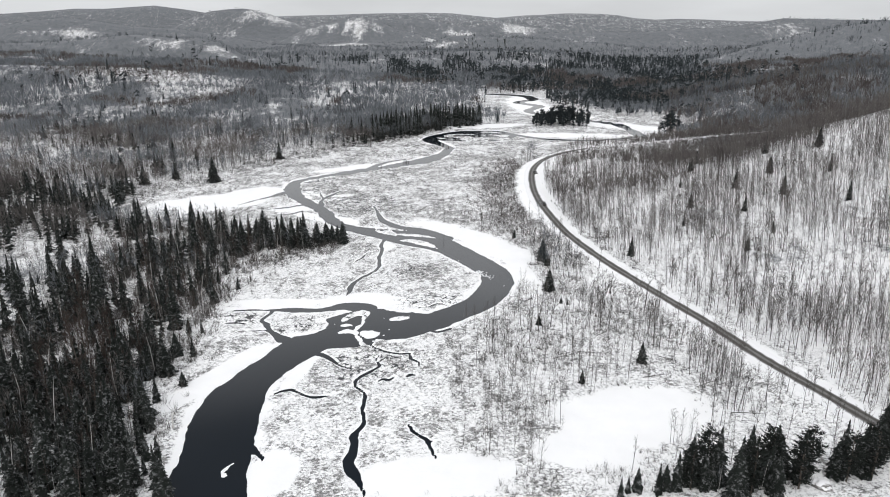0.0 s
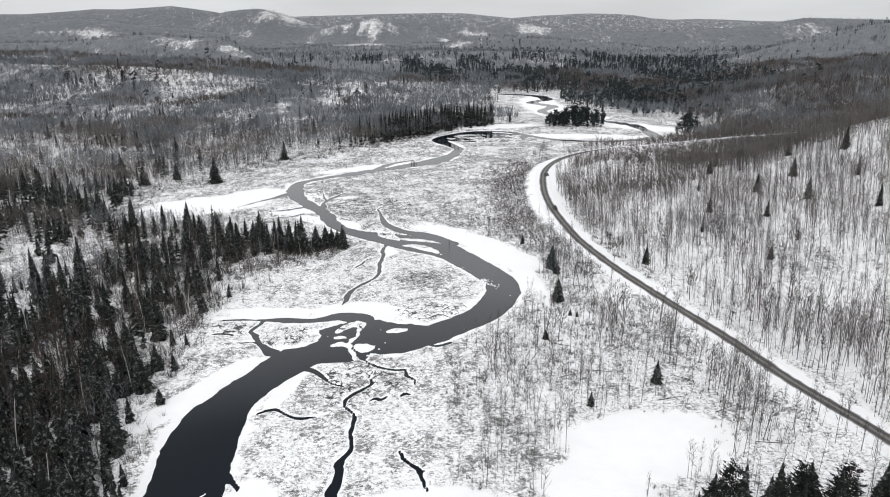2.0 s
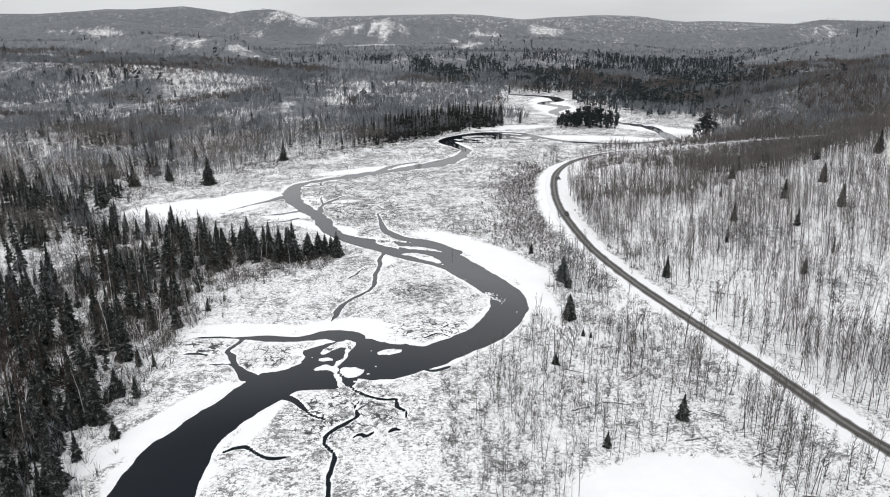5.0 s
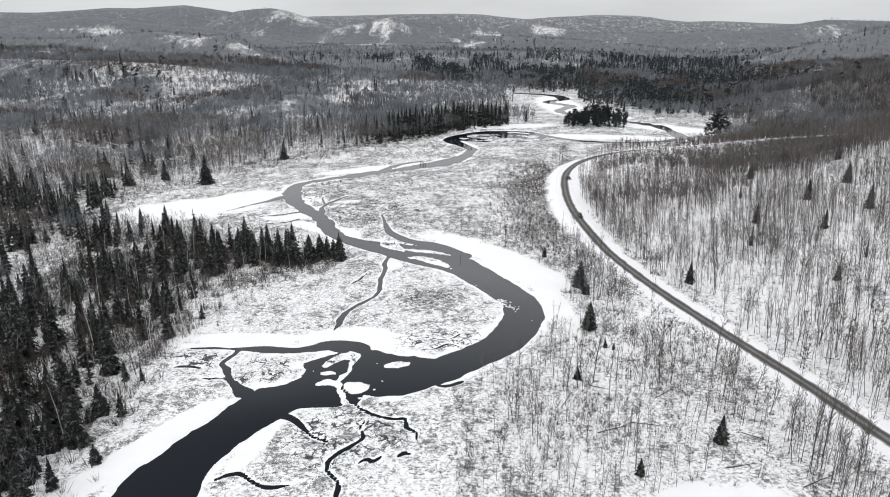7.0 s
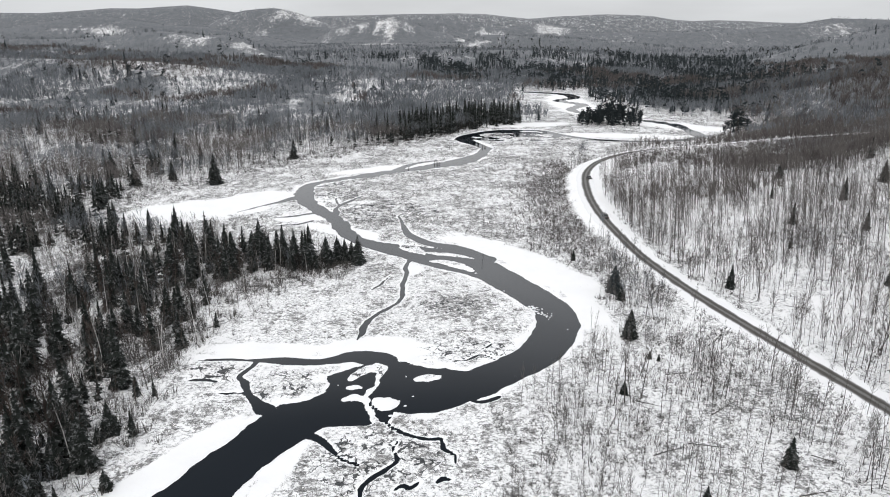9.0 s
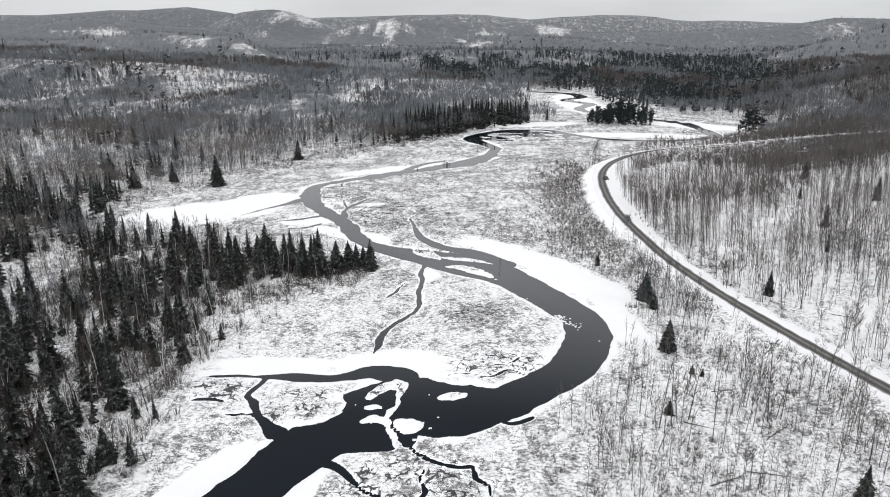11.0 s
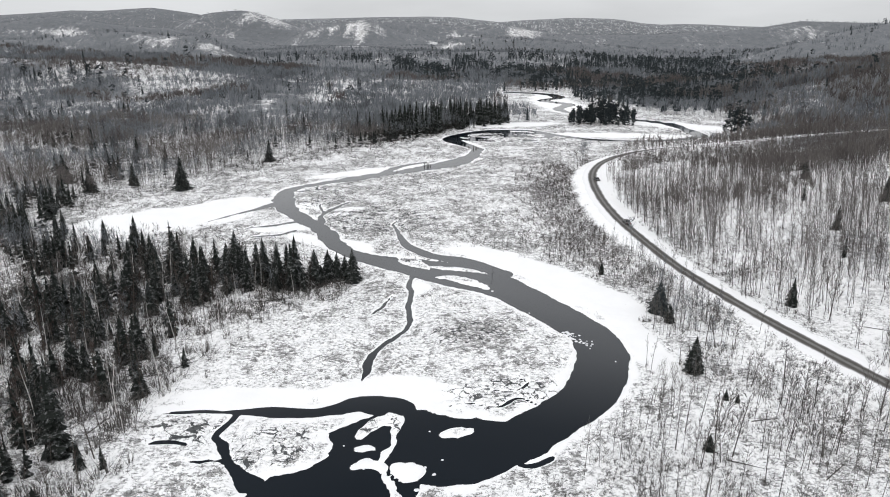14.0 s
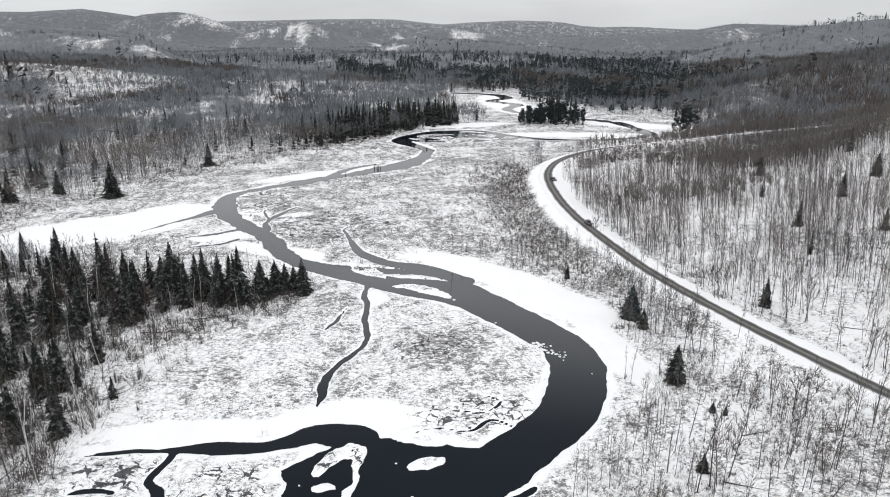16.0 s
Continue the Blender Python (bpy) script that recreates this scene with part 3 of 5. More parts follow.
def cover_at(x, y, gap):
    """How much brush shows through the snow."""
    c = 0.66 + 0.05 * ease(y, 180, 230) + 0.42 * (fbm(x / 22, y / 22, 4, 21) - 0.5) + 0.13 * ease(y, 225, 270)
    for cx, cy, rx, ry, turn, more in ((1, 193, 11, 8, 10, 0.75), (-52, 345, 16, 9, 20, 0.4), (-45, 318, 12, 8, 0, 0.3), (-30, 285, 14, 8, 0, 0.25), (-20, 375, 25, 10, 25, 0.2),
                                       (44, 340, 12, 60, 0, 0.3), (45, 430, 34, 18, 0, 0.3), (22, 263, 16, 5, 0, 0.4), (-98, 292, 12, 5, 30, 0.2)):
        c = c + more * np.exp(-blob(x, y, cx, cy, rx, ry, turn) ** 2)
    c = c - 0.10 * ease(x, 15, 40) * (1 - ease(y, 235, 260))
    for cx, cy, rx, ry, turn in NEAR_SNOW + FAR_SNOW:
        r = blob(x, y, cx, cy, rx, ry, turn) + 0.5 * (fbm(x / 7, y / 7, 3, 23) - 0.5)
        c = c * ease(r, 0.8, 1.15)
    broad = near_only(x, y, 1e3, broad_gap)
    verge = near_only(x, y, 1e3, lambda a, b: stroke_gap(a, b, ROAD_COURSE))
    bend = ease(y, 225, 290) * (1 - ease(x, 95, 125))
    low = 1 - ease(x - np.interp(y, ROAD_LINE[::-1, 1], ROAD_LINE[::-1, 0]), -2, 2)
    c = c * ease(verge + 3 * (fbm(x / 5, y / 5, 3, 26) - 0.5), 1.5 - 0.9 * low + 3.5 * bend, 3.4 - 1.6 * low + 5.5 * bend)
    up_slope = ease(x - np.interp(y, ROAD_LINE[::-1, 1], ROAD_LINE[::-1, 0]), 6, 24) * (y < 425)
    c = c * (1 - 0.5 * up_slope)
    far = ease(y, 225, 260)
    rim = broad + (4.5 + 6 * far) * (fbm(x / (4 + 5 * far), y / (4 + 5 * far), 3, 25) - 0.5)
    return np.clip(c * ease(gap, 0.1, 0.6) * ease(rim, 0.3 - 0.9 * far, 2.8 - 0.6 * far), 0, 1.3)


SNOWY_TOPS = [(-232, 3270, 110, 75), (-400, 3270, 110, 50), (-745, 3655, 150, 80), (20, 3270, 90, 50), (200, 3560, 90, 100), (514, 3600, 110, 90), (150, 2170, 110, 60),
              (-1171, 2330, 200, 45), (-530, 1570, 190, 38), (1310, 2420, 110, 110), (600, 1080, 60, 30), (-520, 990, 210, 60), (-60, 2300, 60, 30)]


def wood_at(x, y, out):
    """How dense the woodland floor is; lowered far off, which puts haze into its colour."""
    w = ease(out, 0, 80) * (0.76 + 1.1 * (fbm(x / 90, y / 220, 4, 31) - 0.5))
    right = ease(x - 0.12 * y, 30, 80) * (1 - ease(y, 340, 470))
    w = w * (1 - 0.48 * right) + 0.20 * ease(x, 120, 220) * ease(y, 430, 480) * (1 - ease(y, 800, 950))
    w = w * (1 - (0.20 + 0.30 * (1 - ease(out, 30, 110))) * ease(-x, -90, 20) * (1 - ease(y, 480, 760)))
    w = w + 0.24 * ease(np.hypot(x, y), 600, 1500) * ease(out, 0, 60)
    for cx, cy, rx, ry in SNOWY_TOPS:
        r = np.hypot((x - cx) / rx, (y - cy) / ry) + 1.9 * (fbm(x / 26, y / 110, 4, 33) - 0.5)
        w = w * (0.56 + 0.44 * ease(r, 0.30, 1.3))
    # far hills pale with distance: haze put into the floor colour
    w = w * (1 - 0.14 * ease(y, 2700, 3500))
    w = w * (1 - 0.38 * ease(-x, -80, 20) * ease(y, 380, 480) * (1 - ease(y, 1000, 1150)) * ease(fbm(x / 45, y / 110, 3, 36), 0.38, 0.62))
    w = w * ease(np.hypot((x + 255) / 105, (y - 2790) / 330) + 0.5 * (fbm(x / 50, y / 50, 3, 34) - 0.5), 0.65, 0.85)
    # farthest ridges: set cover, paler still at the back, stands in for haze
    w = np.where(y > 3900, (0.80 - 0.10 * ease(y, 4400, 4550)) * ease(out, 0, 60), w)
    return np.clip(w, 0, 1)


def crack_at(x, y, gap):
    """Where the ice has broken into plates."""
    c = np.zeros(x.shape)
    for cx, cy, rx, ry, turn in ((3, 164, 13, 7, 8), (-3, 192, 12, 8, 10), (-41, 146, 9, 7, 0), (-22, 152, 5, 5, 0), (-16, 118, 16, 12, 0), (-58, 152, 9, 6, 0),
                                 (-56, 330, 14, 9, 30), (-30, 300, 30, 24, 0), (-60, 362, 22, 7, 25), (45, 522, 30, 22, 0), (-15, 250, 6, 6, 0)):
        c = np.maximum(c, 1 - ease(blob(x, y, cx, cy, rx, ry, turn) + 0.5 * (fbm(x / 5, y / 5, 3, 35) - 0.5), 0.6, 1.05))
    return c * ease(gap, 0.0, 0.5)


# ---------------------------------------------------------------- mesh makers
def tri_mesh(name, V, F, mats, smooth=False, mat_index=None):
    me = bpy.data.meshes.new(name)
    V, F = np.ascontiguousarray(V, np.float32), np.ascontiguousarray(F, np.int32)
    k = F.shape[1]
    me.vertices.add(len(V))
    me.vertices.foreach_set("co", V.ravel())
    me.loops.add(F.size)
    me.loops.foreach_set("vertex_index", F.ravel())
    me.polygons.add(len(F))
    me.polygons.foreach_set("loop_start", np.arange(0, F.size, k, dtype=np.int32))
    if smooth:
        me.polygons.foreach_set("use_smooth", np.ones(len(F), bool))
    for mt in mats:
        me.materials.append(mt)
    if mat_index is not None:
        me.polygons.foreach_set("material_index", np.ascontiguousarray(mat_index, np.int32))
    me.update(calc_edges=True)
    me.validate()
    return me


def lines(start, stop, fine_from, fine_to, step, growth):
    """Grid lines, fine in one stretch and wider apart the further off they lie."""
    mid = list(np.arange(fine_from, fine_to, step))
    up, v = [], fine_to
    reach = fine_to - fine_from
    while v < stop:
        up.append(v)
        v += step * (1 + (v - fine_to) / reach * growth) ** 1.3
    down, v = [], fine_from - step
    while v > start:
        down.append(v)
        v -= step * (1 + (fine_from - v) / reach * growth) ** 1.3
    return np.array([start] + down[::-1] + mid + up + [stop])


def grid_faces(nx, ny):
    i = np.arange(nx * ny).reshape(ny, nx)
    return np.stack([i[:-1, :-1], i[:-1, 1:], i[1:, 1:], i[1:, :-1]], -1).reshape(-1, 4)


# ---------------------------------------------------------------- ground, water, road
gx = lines(-3700, 3700, -78, 42, 0.68, 4.8)
gy = [-420, -330, -250, -180, -120, -75, -40, -12, 8, 22, 33, 42, 49, 54.5]
while gy[-1] < 4930:
    gy.append(gy[-1] + float(np.interp(gy[-1], [55, 62, 215, 330, 620, 900, 1500, 4900], [4, 0.7, 0.74, 1.4, 2.9, 5.5, 16, 90])))
gy = np.array(gy)
X, Y = np.meshgrid(gx, gy)
X, Y = X.ravel(), Y.ravel()
Z, GAP = ground_height(X, Y)
OUT = outside_marsh(X, Y)
ground = new("ground", tri_mesh("ground", np.column_stack([X, Y, Z]), grid_faces(len(gx), len(gy)), [GROUND], smooth=True))
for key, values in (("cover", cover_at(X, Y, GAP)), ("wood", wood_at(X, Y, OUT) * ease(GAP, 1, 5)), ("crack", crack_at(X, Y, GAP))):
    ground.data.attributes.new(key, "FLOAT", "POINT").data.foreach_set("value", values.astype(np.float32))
tagged(ground, "snow-covered valley marsh and wooded hills in winter", "ground", kind="structure")

water = new("water", tri_mesh("water", [(-190, 0, 0), (330, 0, 0), (330, 1010, 0), (-190, 1010, 0)], np.array([[0, 1, 2, 3]]), [WATER]))
tagged(water, "dark still river water with open leads between ice", "river", kind="structure")


def build_road():
    line3 = spline(ROAD_3D[::4], 10)
    line = line3[:, :2]
    d = np.gradient(line, axis=0)
    d /= np.linalg.norm(d, axis=1)[:, None]
    side = np.column_stack([d[:, 1], -d[:, 0]])
    prof = [(-5.0, -0.3), (-3.9, 0.40), (-3.1, 0.24), (-2.4, 0.12), (0, 0.20), (2.4, 0.12), (3.1, 0.24), (3.9, 0.40), (5.0, -0.3)]
    V, UV = [], []
    for k, (o, z) in enumerate(prof):
        n = 0.25 * (fbm(line[:, 0] / 2.5, line[:, 1] / 2.5, 3, 40 + k) - 0.5) * (abs(o) > 3)
        slim = np.interp(line[:, 0] * (line[:, 1] > 360), [95, 135], [1.0, 0.4])
        xy = line + side * ((o + 2 * n) * slim)[:, None]
        V.append(np.column_stack([xy, line3[:, 2] + 0.06 + (z + n) * slim]))
        UV.append(np.column_stack([np.full(len(line), 0.5 + o / 7.6), np.arange(len(line)) * 0.3]))
    V, UV = np.stack(V, 1).reshape(-1, 3), np.stack(UV, 1).reshape(-1, 2)
    F = grid_faces(len(prof), len(line))
    me = tri_mesh("road", V, F, [ROAD], smooth=True)
    me.uv_layers.new(name="UVMap").data.foreach_set("uv", UV[F.ravel()].astype(np.float32).ravel())
    return tagged(new("road", me), "dark gravel road with wheel ruts between ploughed snow banks", "road", kind="structure")


build_road()


# ---------------------------------------------------------------- plants: shapes
class Shape:
    """Points and triangles, gathered piece by piece."""

    def __init__(self):
        self.v, self.f, self.count = [], [], 0

    def add(self, pts, tris):
        self.v.append(np.array(pts, float))
        self.f.append(np.array(tris, int) + self.count)
        self.count += len(pts)

    def limb(self, a, b, ra, rb, n=3):
        a, b = np.array(a, float), np.array(b, float)
        d = (b - a) / (np.linalg.norm(b - a) + 1e-9)
        u = np.cross(d, (0.3, 0.9, 0.1))
        u /= np.linalg.norm(u)
        w = np.cross(d, u)
        ring = [math.tau * k / n for k in range(n)]
        pts = [a + ra * (u * math.cos(t) + w * math.sin(t)) for t in ring] + [b + rb * (u * math.cos(t) + w * math.sin(t)) for t in ring]
        tris = []
        for k in range(n):
            j = (k + 1) % n
            tris += [(k, j, n + j), (k, n + j, n + k)]
        self.add(pts, tris)

    def blade(self, a, b, width, rng):
        """A twig: one slim triangle."""
        a, b = np.array(a, float), np.array(b, float)
        s = np.cross(b - a, (rng.uniform(-1, 1), rng.uniform(-1, 1), rng.uniform(-0.3, 0.3)))
        s = s / (np.linalg.norm(s) + 1e-9) * width / 2
        self.add([a - s, a + s, b], [(0, 1, 2)])

    def arrays(self):
        return np.vstack(self.v), np.vstack(self.f)


def spruce_shapes(rng, height, slim, whorls, arms, thin_top=0.0, full=1.0):
    """Trunk and crown of a spruce: whorls of drooping boughs, uneven in length."""
    trunk, crown = Shape(), Shape()
    trunk.limb((0, 0, -0.3), (0, 0, height * 0.5), 0.018 * height, 0.011 * height, 6)
    trunk.limb((0, 0, height * 0.5), (0, 0, height * 0.97), 0.011 * height, 0.002 * height, 5)
    for k in range(whorls):
        s = k / (whorls - 1)
        z = height * (0.06 + 0.90 * s ** 0.92)
        reach = height * slim * (1 - s) ** 0.85 * (1 - thin_top * ease(np.array(s), 0.5, 0.9)) + 0.015 * height
        swing = rng.uniform(0.8, 1.15)
        for j in range(arms if s < 0.8 else arms - 3):
            if rng.random() < 0.14:
                continue
            a = math.tau * (j + rng.uniform(-0.35, 0.35)) / arms + k * 2.4
            r = swing * reach * rng.uniform(0.5, 1.2)
            drop = r * rng.uniform(0.25, 0.75)
            wide = full * (r * rng.uniform(0.30, 0.52) + 0.016)
            c, sn = math.cos(a), math.sin(a)
            lift = rng.uniform(-0.02, 0.02) * height
            tip = (c * r, sn * r, z - drop + lift)
            mid = (c * r * 0.55, sn * r * 0.55, z - drop * 0.30 + lift)
            left = (mid[0] - sn * wide, mid[1] + c * wide, mid[2] - 0.45 * wide)
            right = (mid[0] + sn * wide, mid[1] - c * wide, mid[2] - 0.45 * wide)
            root = (0, 0, z + 0.02 * height + lift)
            crown.add([root, left, tip, right], [(0, 1, 2), (0, 2, 3)])
    # dense inner foliage
    for z0, z1 in ((0.07, 0.40), (0.32, 0.66), (0.56, 0.90))[whorls < 10:]:
        wide0, wide1 = height * slim * 0.52 * (1 - z0) ** 0.85, height * slim * 0.30 * (1 - z1)
        crown.limb((0, 0, height * z0), (rng.gauss(0, 0.01) * height, rng.gauss(0, 0.01) * height, height * z1), wide0 * rng.uniform(0.8, 1.1), wide1, 5)
    crown.limb((0, 0, height * 0.90), (0, 0, height * 1.02), 0.014 * height, 0.001, 4)
    return trunk.arrays(), crown.arrays()


def pine_shapes(rng, height):
    """Trunk and crown of a pine: bare below, ragged clumps of needles above."""
    trunk, crown = Shape(), Shape()
    trunk.limb((0, 0, -0.3), (0.02 * height, 0, height * 0.6), 0.02 * height, 0.013 * height, 6)
    trunk.limb((0.02 * height, 0, height * 0.6), (0, 0.01 * height, height * 0.95), 0.013 * height, 0.003 * height, 5)
    for k in range(56):
        s = rng.uniform(0.14, 1.0)
        z = height * s
        r = height * 0.21 * (0.35 + 0.65 * math.sin(math.pi * min(1, (1.08 - s) * 0.95))) * rng.uniform(0.4, 1.05)
        a = rng.uniform(0, math.tau)
        tip = np.array((math.cos(a) * r, math.sin(a) * r, z + 0.15 * r))
        trunk.blade((0, 0, z - 0.25 * r), tip, 0.02 * height * 0.4, rng)
        for _ in range(15):
            o = np.array([rng.gauss(0, 1) for _ in range(3)]) * height * 0.036 * np.array((1, 1, 0.55))
            e = o + np.array([rng.gauss(0, 1), rng.gauss(0, 1), rng.gauss(0.4, 0.6)]) * height * 0.032
            crown.blade(tip * (0.55 + 0.45 * rng.random()) * np.array((1, 1, 0)) + np.array((0, 0, tip[2])) + o, tip + e, 0.034 * height, rng)
    return trunk.arrays(), crown.arrays()


def bare_shapes(rng, height, spread, limbs, twigs, stems=1, thick=0.0085):
    """Trunk and bare crown of a leafless tree."""
    trunk, crown = Shape(), Shape()
    for s in range(stems):
        lean = np.array((rng.gauss(0, 0.05 + 0.10 * (stems > 1)), rng.gauss(0, 0.05 + 0.10 * (stems > 1)), 1.0))
        h = height * (1 if s == 0 else rng.uniform(0.6, 0.95))
        base = np.array((rng.gauss(0, 0.12), rng.gauss(0, 0.12), 0)) * (stems > 1)
        knee, top = base + lean * h * 0.5, base + lean * h * 0.93 + np.array((rng.gauss(0, 0.03), rng.gauss(0, 0.03), 0)) * h
        trunk.limb(base - lean * 0.3, knee, thick * h, thick * 0.62 * h, 5)
        trunk.limb(knee, top, thick * 0.62 * h, thick * 0.14 * h, 4)
        for k in range(limbs):
            q = rng.uniform(0.25, 0.97)
            root = base + lean * h * q * 0.98 if q < 0.5 else knee + (top - knee) * min(1, (q - 0.5) / 0.45)
            a, r = rng.uniform(0, math.tau), h * spread * 1.6 * (1.12 - q) * rng.uniform(0.55, 1.1)
            e1, e2 = rng.uniform(0.6, 1.1), rng.uniform(1.05, 1.45)
            mid = root + r * 0.5 * np.array((math.cos(a) * math.cos(e1), math.sin(a) * math.cos(e1), math.sin(e1)))
            a2 = a + rng.gauss(0, 0.3)
            tip = mid + r * 0.5 * np.array((math.cos(a2) * math.cos(e2), math.sin(a2) * math.cos(e2), math.sin(e2)))
            fat = thick * 0.36 * h * (1.15 - q)
            crown.limb(root, mid, fat, fat * 0.55, 3)
            crown.limb(mid, tip, fat * 0.55, fat * 0.1, 3)
            for _ in range(twigs):
                u = rng.uniform(0.0, 1.0)
                p = mid + (tip - mid) * u if rng.random() < 0.7 else root + (mid - root) * u
                b, e = a + rng.gauss(0, 1.0), rng.uniform(0.5, 1.4)
                g = r * rng.uniform(0.25, 0.55)
                crown.blade(p, p + g * np.array((math.cos(b) * math.cos(e), math.sin(b) * math.cos(e), math.sin(e))), 0.0016 * h + 0.005, rng)
    return trunk.arrays(), crown.arrays()


def place_tree(name, forms, spots, label, group, rng, trunk_mat, crown_mat, size=(0.8, 1.2), category="tree", key=""):
    """Trees of their own: trunk and crown under an Empty; forms are shared."""
    meshes = [(tri_mesh("trunk", *t, [trunk_mat]), tri_mesh("crown", *c, [crown_mat])) for t, c in forms]
    xs, ys = np.array([s[0] for s in spots]), np.array([s[1] for s in spots])
    zs, _ = ground_height(xs, ys)
    for i, spot in enumerate(spots):
        tree = new(name)
        s = spot[2] if len(spot) > 2 else rng.uniform(*size)
        tree.matrix_basis = pose(spot[0], spot[1], float(zs[i]) - 0.05, 0, 0, rng.uniform(0, 360)) @ Matrix.Diagonal((s * rng.uniform(0.78, 1.20), s * rng.uniform(0.78, 1.20), s, 1))
        tm, cm = meshes[rng.randrange(len(meshes))]
        for part_name, me in (("trunk", tm), ("crown", cm)):
            new(part_name, me).parent = tree
        tagged(tree, label, category, group)


def bake(name, forms, x, y, size, rng, mats, label, category, sink=0.05, stems=0, lean=0.0):
    """Countless plants joined into one object of stuff."""
    if len(x) == 0:
        return None
    z, gap = ground_height(x, y)
    keep = gap > 0.3
    x, y, z, size = x[keep], y[keep], z[keep], size[keep]
    pick = rng.integers(0, len(forms), len(x))
    turn = rng.uniform(0, math.tau, len(x))
    Vs, Fs, Ms, count = [], [], [], 0
    for k, (V, F) in enumerate(forms):
        m = np.where(pick == k)[0]
        if not len(m):
            continue
        c, s, g = np.cos(turn[m])[:, None], np.sin(turn[m])[:, None], size[m][:, None]
        P = np.stack([(V[:, 0] * c - V[:, 1] * s) * g + x[m][:, None] + lean * V[:, 2] * g, (V[:, 0] * s + V[:, 1] * c) * g + y[m][:, None],
                      V[:, 2] * g + z[m][:, None] - sink], -1).reshape(-1, 3)
        Vs.append(P)
        Fs.append((F[None] + (np.arange(len(m)) * len(V))[:, None, None]).reshape(-1, 3) + count)
        Ms.append(np.tile((np.arange(len(F)) >= stems).astype(np.int32), len(m)))
        count += len(P)
    return tagged(new(name, tri_mesh(name, np.vstack(Vs), np.vstack(Fs), mats, mat_index=np.concatenate(Ms) if stems else None)), label, category, kind="stuff")


def joined(pair):
    (V1, F1), (V2, F2) = pair
    return np.vstack([V1, V2]), np.vstack([F1, F2 + len(V1)])


def scatter(rng, x0, x1, y0, y1, spacing):
    """Evenly uneven spots over a field."""
    nx, ny = int((x1 - x0) / spacing) + 1, int((y1 - y0) / spacing) + 1
    gxx, gyy = np.meshgrid(np.arange(nx), np.arange(ny))
    x = x0 + (gxx.ravel() + rng.uniform(0, 1, gxx.size)) * spacing
    y = y0 + (gyy.ravel() + rng.uniform(0, 1, gxx.size)) * spacing
    return x, y


def road_gap(x, y):
    return near_only(x, y, 1e3, lambda a, b: stroke_gap(a, b, ROAD_COURSE), hi=420)


def inner_bank(x, y):
    """The low point inside the river's bend, free of bushes."""
    return (x < 27) & (y > 150) & (y < 236)


rng = random.Random(5)
nrg = np.random.default_rng(5)

# ---------------------------------------------------------------- spruces and pines of their own
SPRUCES = [spruce_shapes(rng, 1.0, sl, wh, ar, tt, 0.62) for sl, wh, ar, tt in
           ((0.20, 31, 11, 0.0), (0.16, 33, 10, 0.25), (0.23, 30, 12, 0.0), (0.13, 33, 9, 0.4), (0.18, 32, 11, 0.15), (0.21, 29, 11, 0.3))]
PINES = [pine_shapes(rng, 1.0) for _ in range(3)]
BROAD = [spruce_shapes(rng, 1.0, 0.36, 30, 17, 0.0, 0.7)]
CONE = [spruce_shapes(rng, 1.0, 0.30, 34, 16, 0.0, 0.7)]
BARE_PALE = [bare_shapes(rng, 1.0, 0.26, 15, 8) for _ in range(2)]
BUSHY = [spruce_shapes(rng, 1.0, 0.31, 31, 15, 0.10, 0.62) for _ in range(3)]

place_tree("spruce_tree", BUSHY + CONE + SPRUCES[2:3], [(-49.9, 226, 15.6), (-55.1, 226.5, 13.7), (-59.5, 229, 14.3), (-62, 231, 12.3), (-67.7, 230, 16.2), (-45.6, 233, 9.1), (-41.3, 231, 9.8),
            (-43, 228, 5.9), (-38.7, 231, 9.1), (-36.5, 232, 7.8), (-34, 229.6, 10.4), (-80.2, 232, 13.7), (-77, 229, 11.7), (-86.3, 233, 15.6), (-91.4, 231, 12.3), (-99, 232, 13),
            (-47, 222, 4.5), (-72, 236, 10.4), (-95, 238, 13)],
           "dark green spruce at the tip of the wooded point", "spruces on the wooded point", rng, SPRUCE_BARK, NEEDLES)
place_tree("spruce_tree", CONE, [(44.7, 170, 8.6), (48.8, 196.5, 5.5)], "dense dark spruce standing alone beside the river", "lone spruces by the river", rng, SPRUCE_BARK, NEEDLES)
place_tree("spruce_tree", BROAD, [(48.2, 202.5, 9.2)], "broad bushy dark conifer standing alone beside the river", "lone spruces by the river", rng, SPRUCE_BARK, PINE)
place_tree("spruce_tree", BUSHY, [(60.3, 114.5, 6.8), (84.5, 204, 8.2), (46.5, 158, 2.6), (48.5, 157, 2.2), (41, 104, 4), (-124, 356, 16), (41, 233, 4.5), (36, 141, 3.5),
                                    (-164, 352, 12), (-185, 372, 14), (-150, 366, 11), (-98, 428, 13)],
           "small dark spruce standing alone in the snow", "lone spruces", rng, SPRUCE_BARK, NEEDLES)
CLUMP = [(50, 60, 9.3), (53.5, 62, 11.6), (55.5, 60, 10.4), (59, 62, 13.3), (63, 60.5, 12.2), (66, 63, 12.8), (69, 60, 11), (72, 64, 12.2), (75.5, 61, 10.4), (78, 64, 11), (85.5, 63.5, 10.4),
         (88, 66, 11.6), (91, 64, 12.2), (94, 66, 10.4), (97, 68, 11.6), (100, 71, 11), (46, 59, 7.5), (42, 60, 5.8), (38, 58, 5.2), (103, 68, 11.6), (61, 57, 11.6), (69, 57, 10.4)]
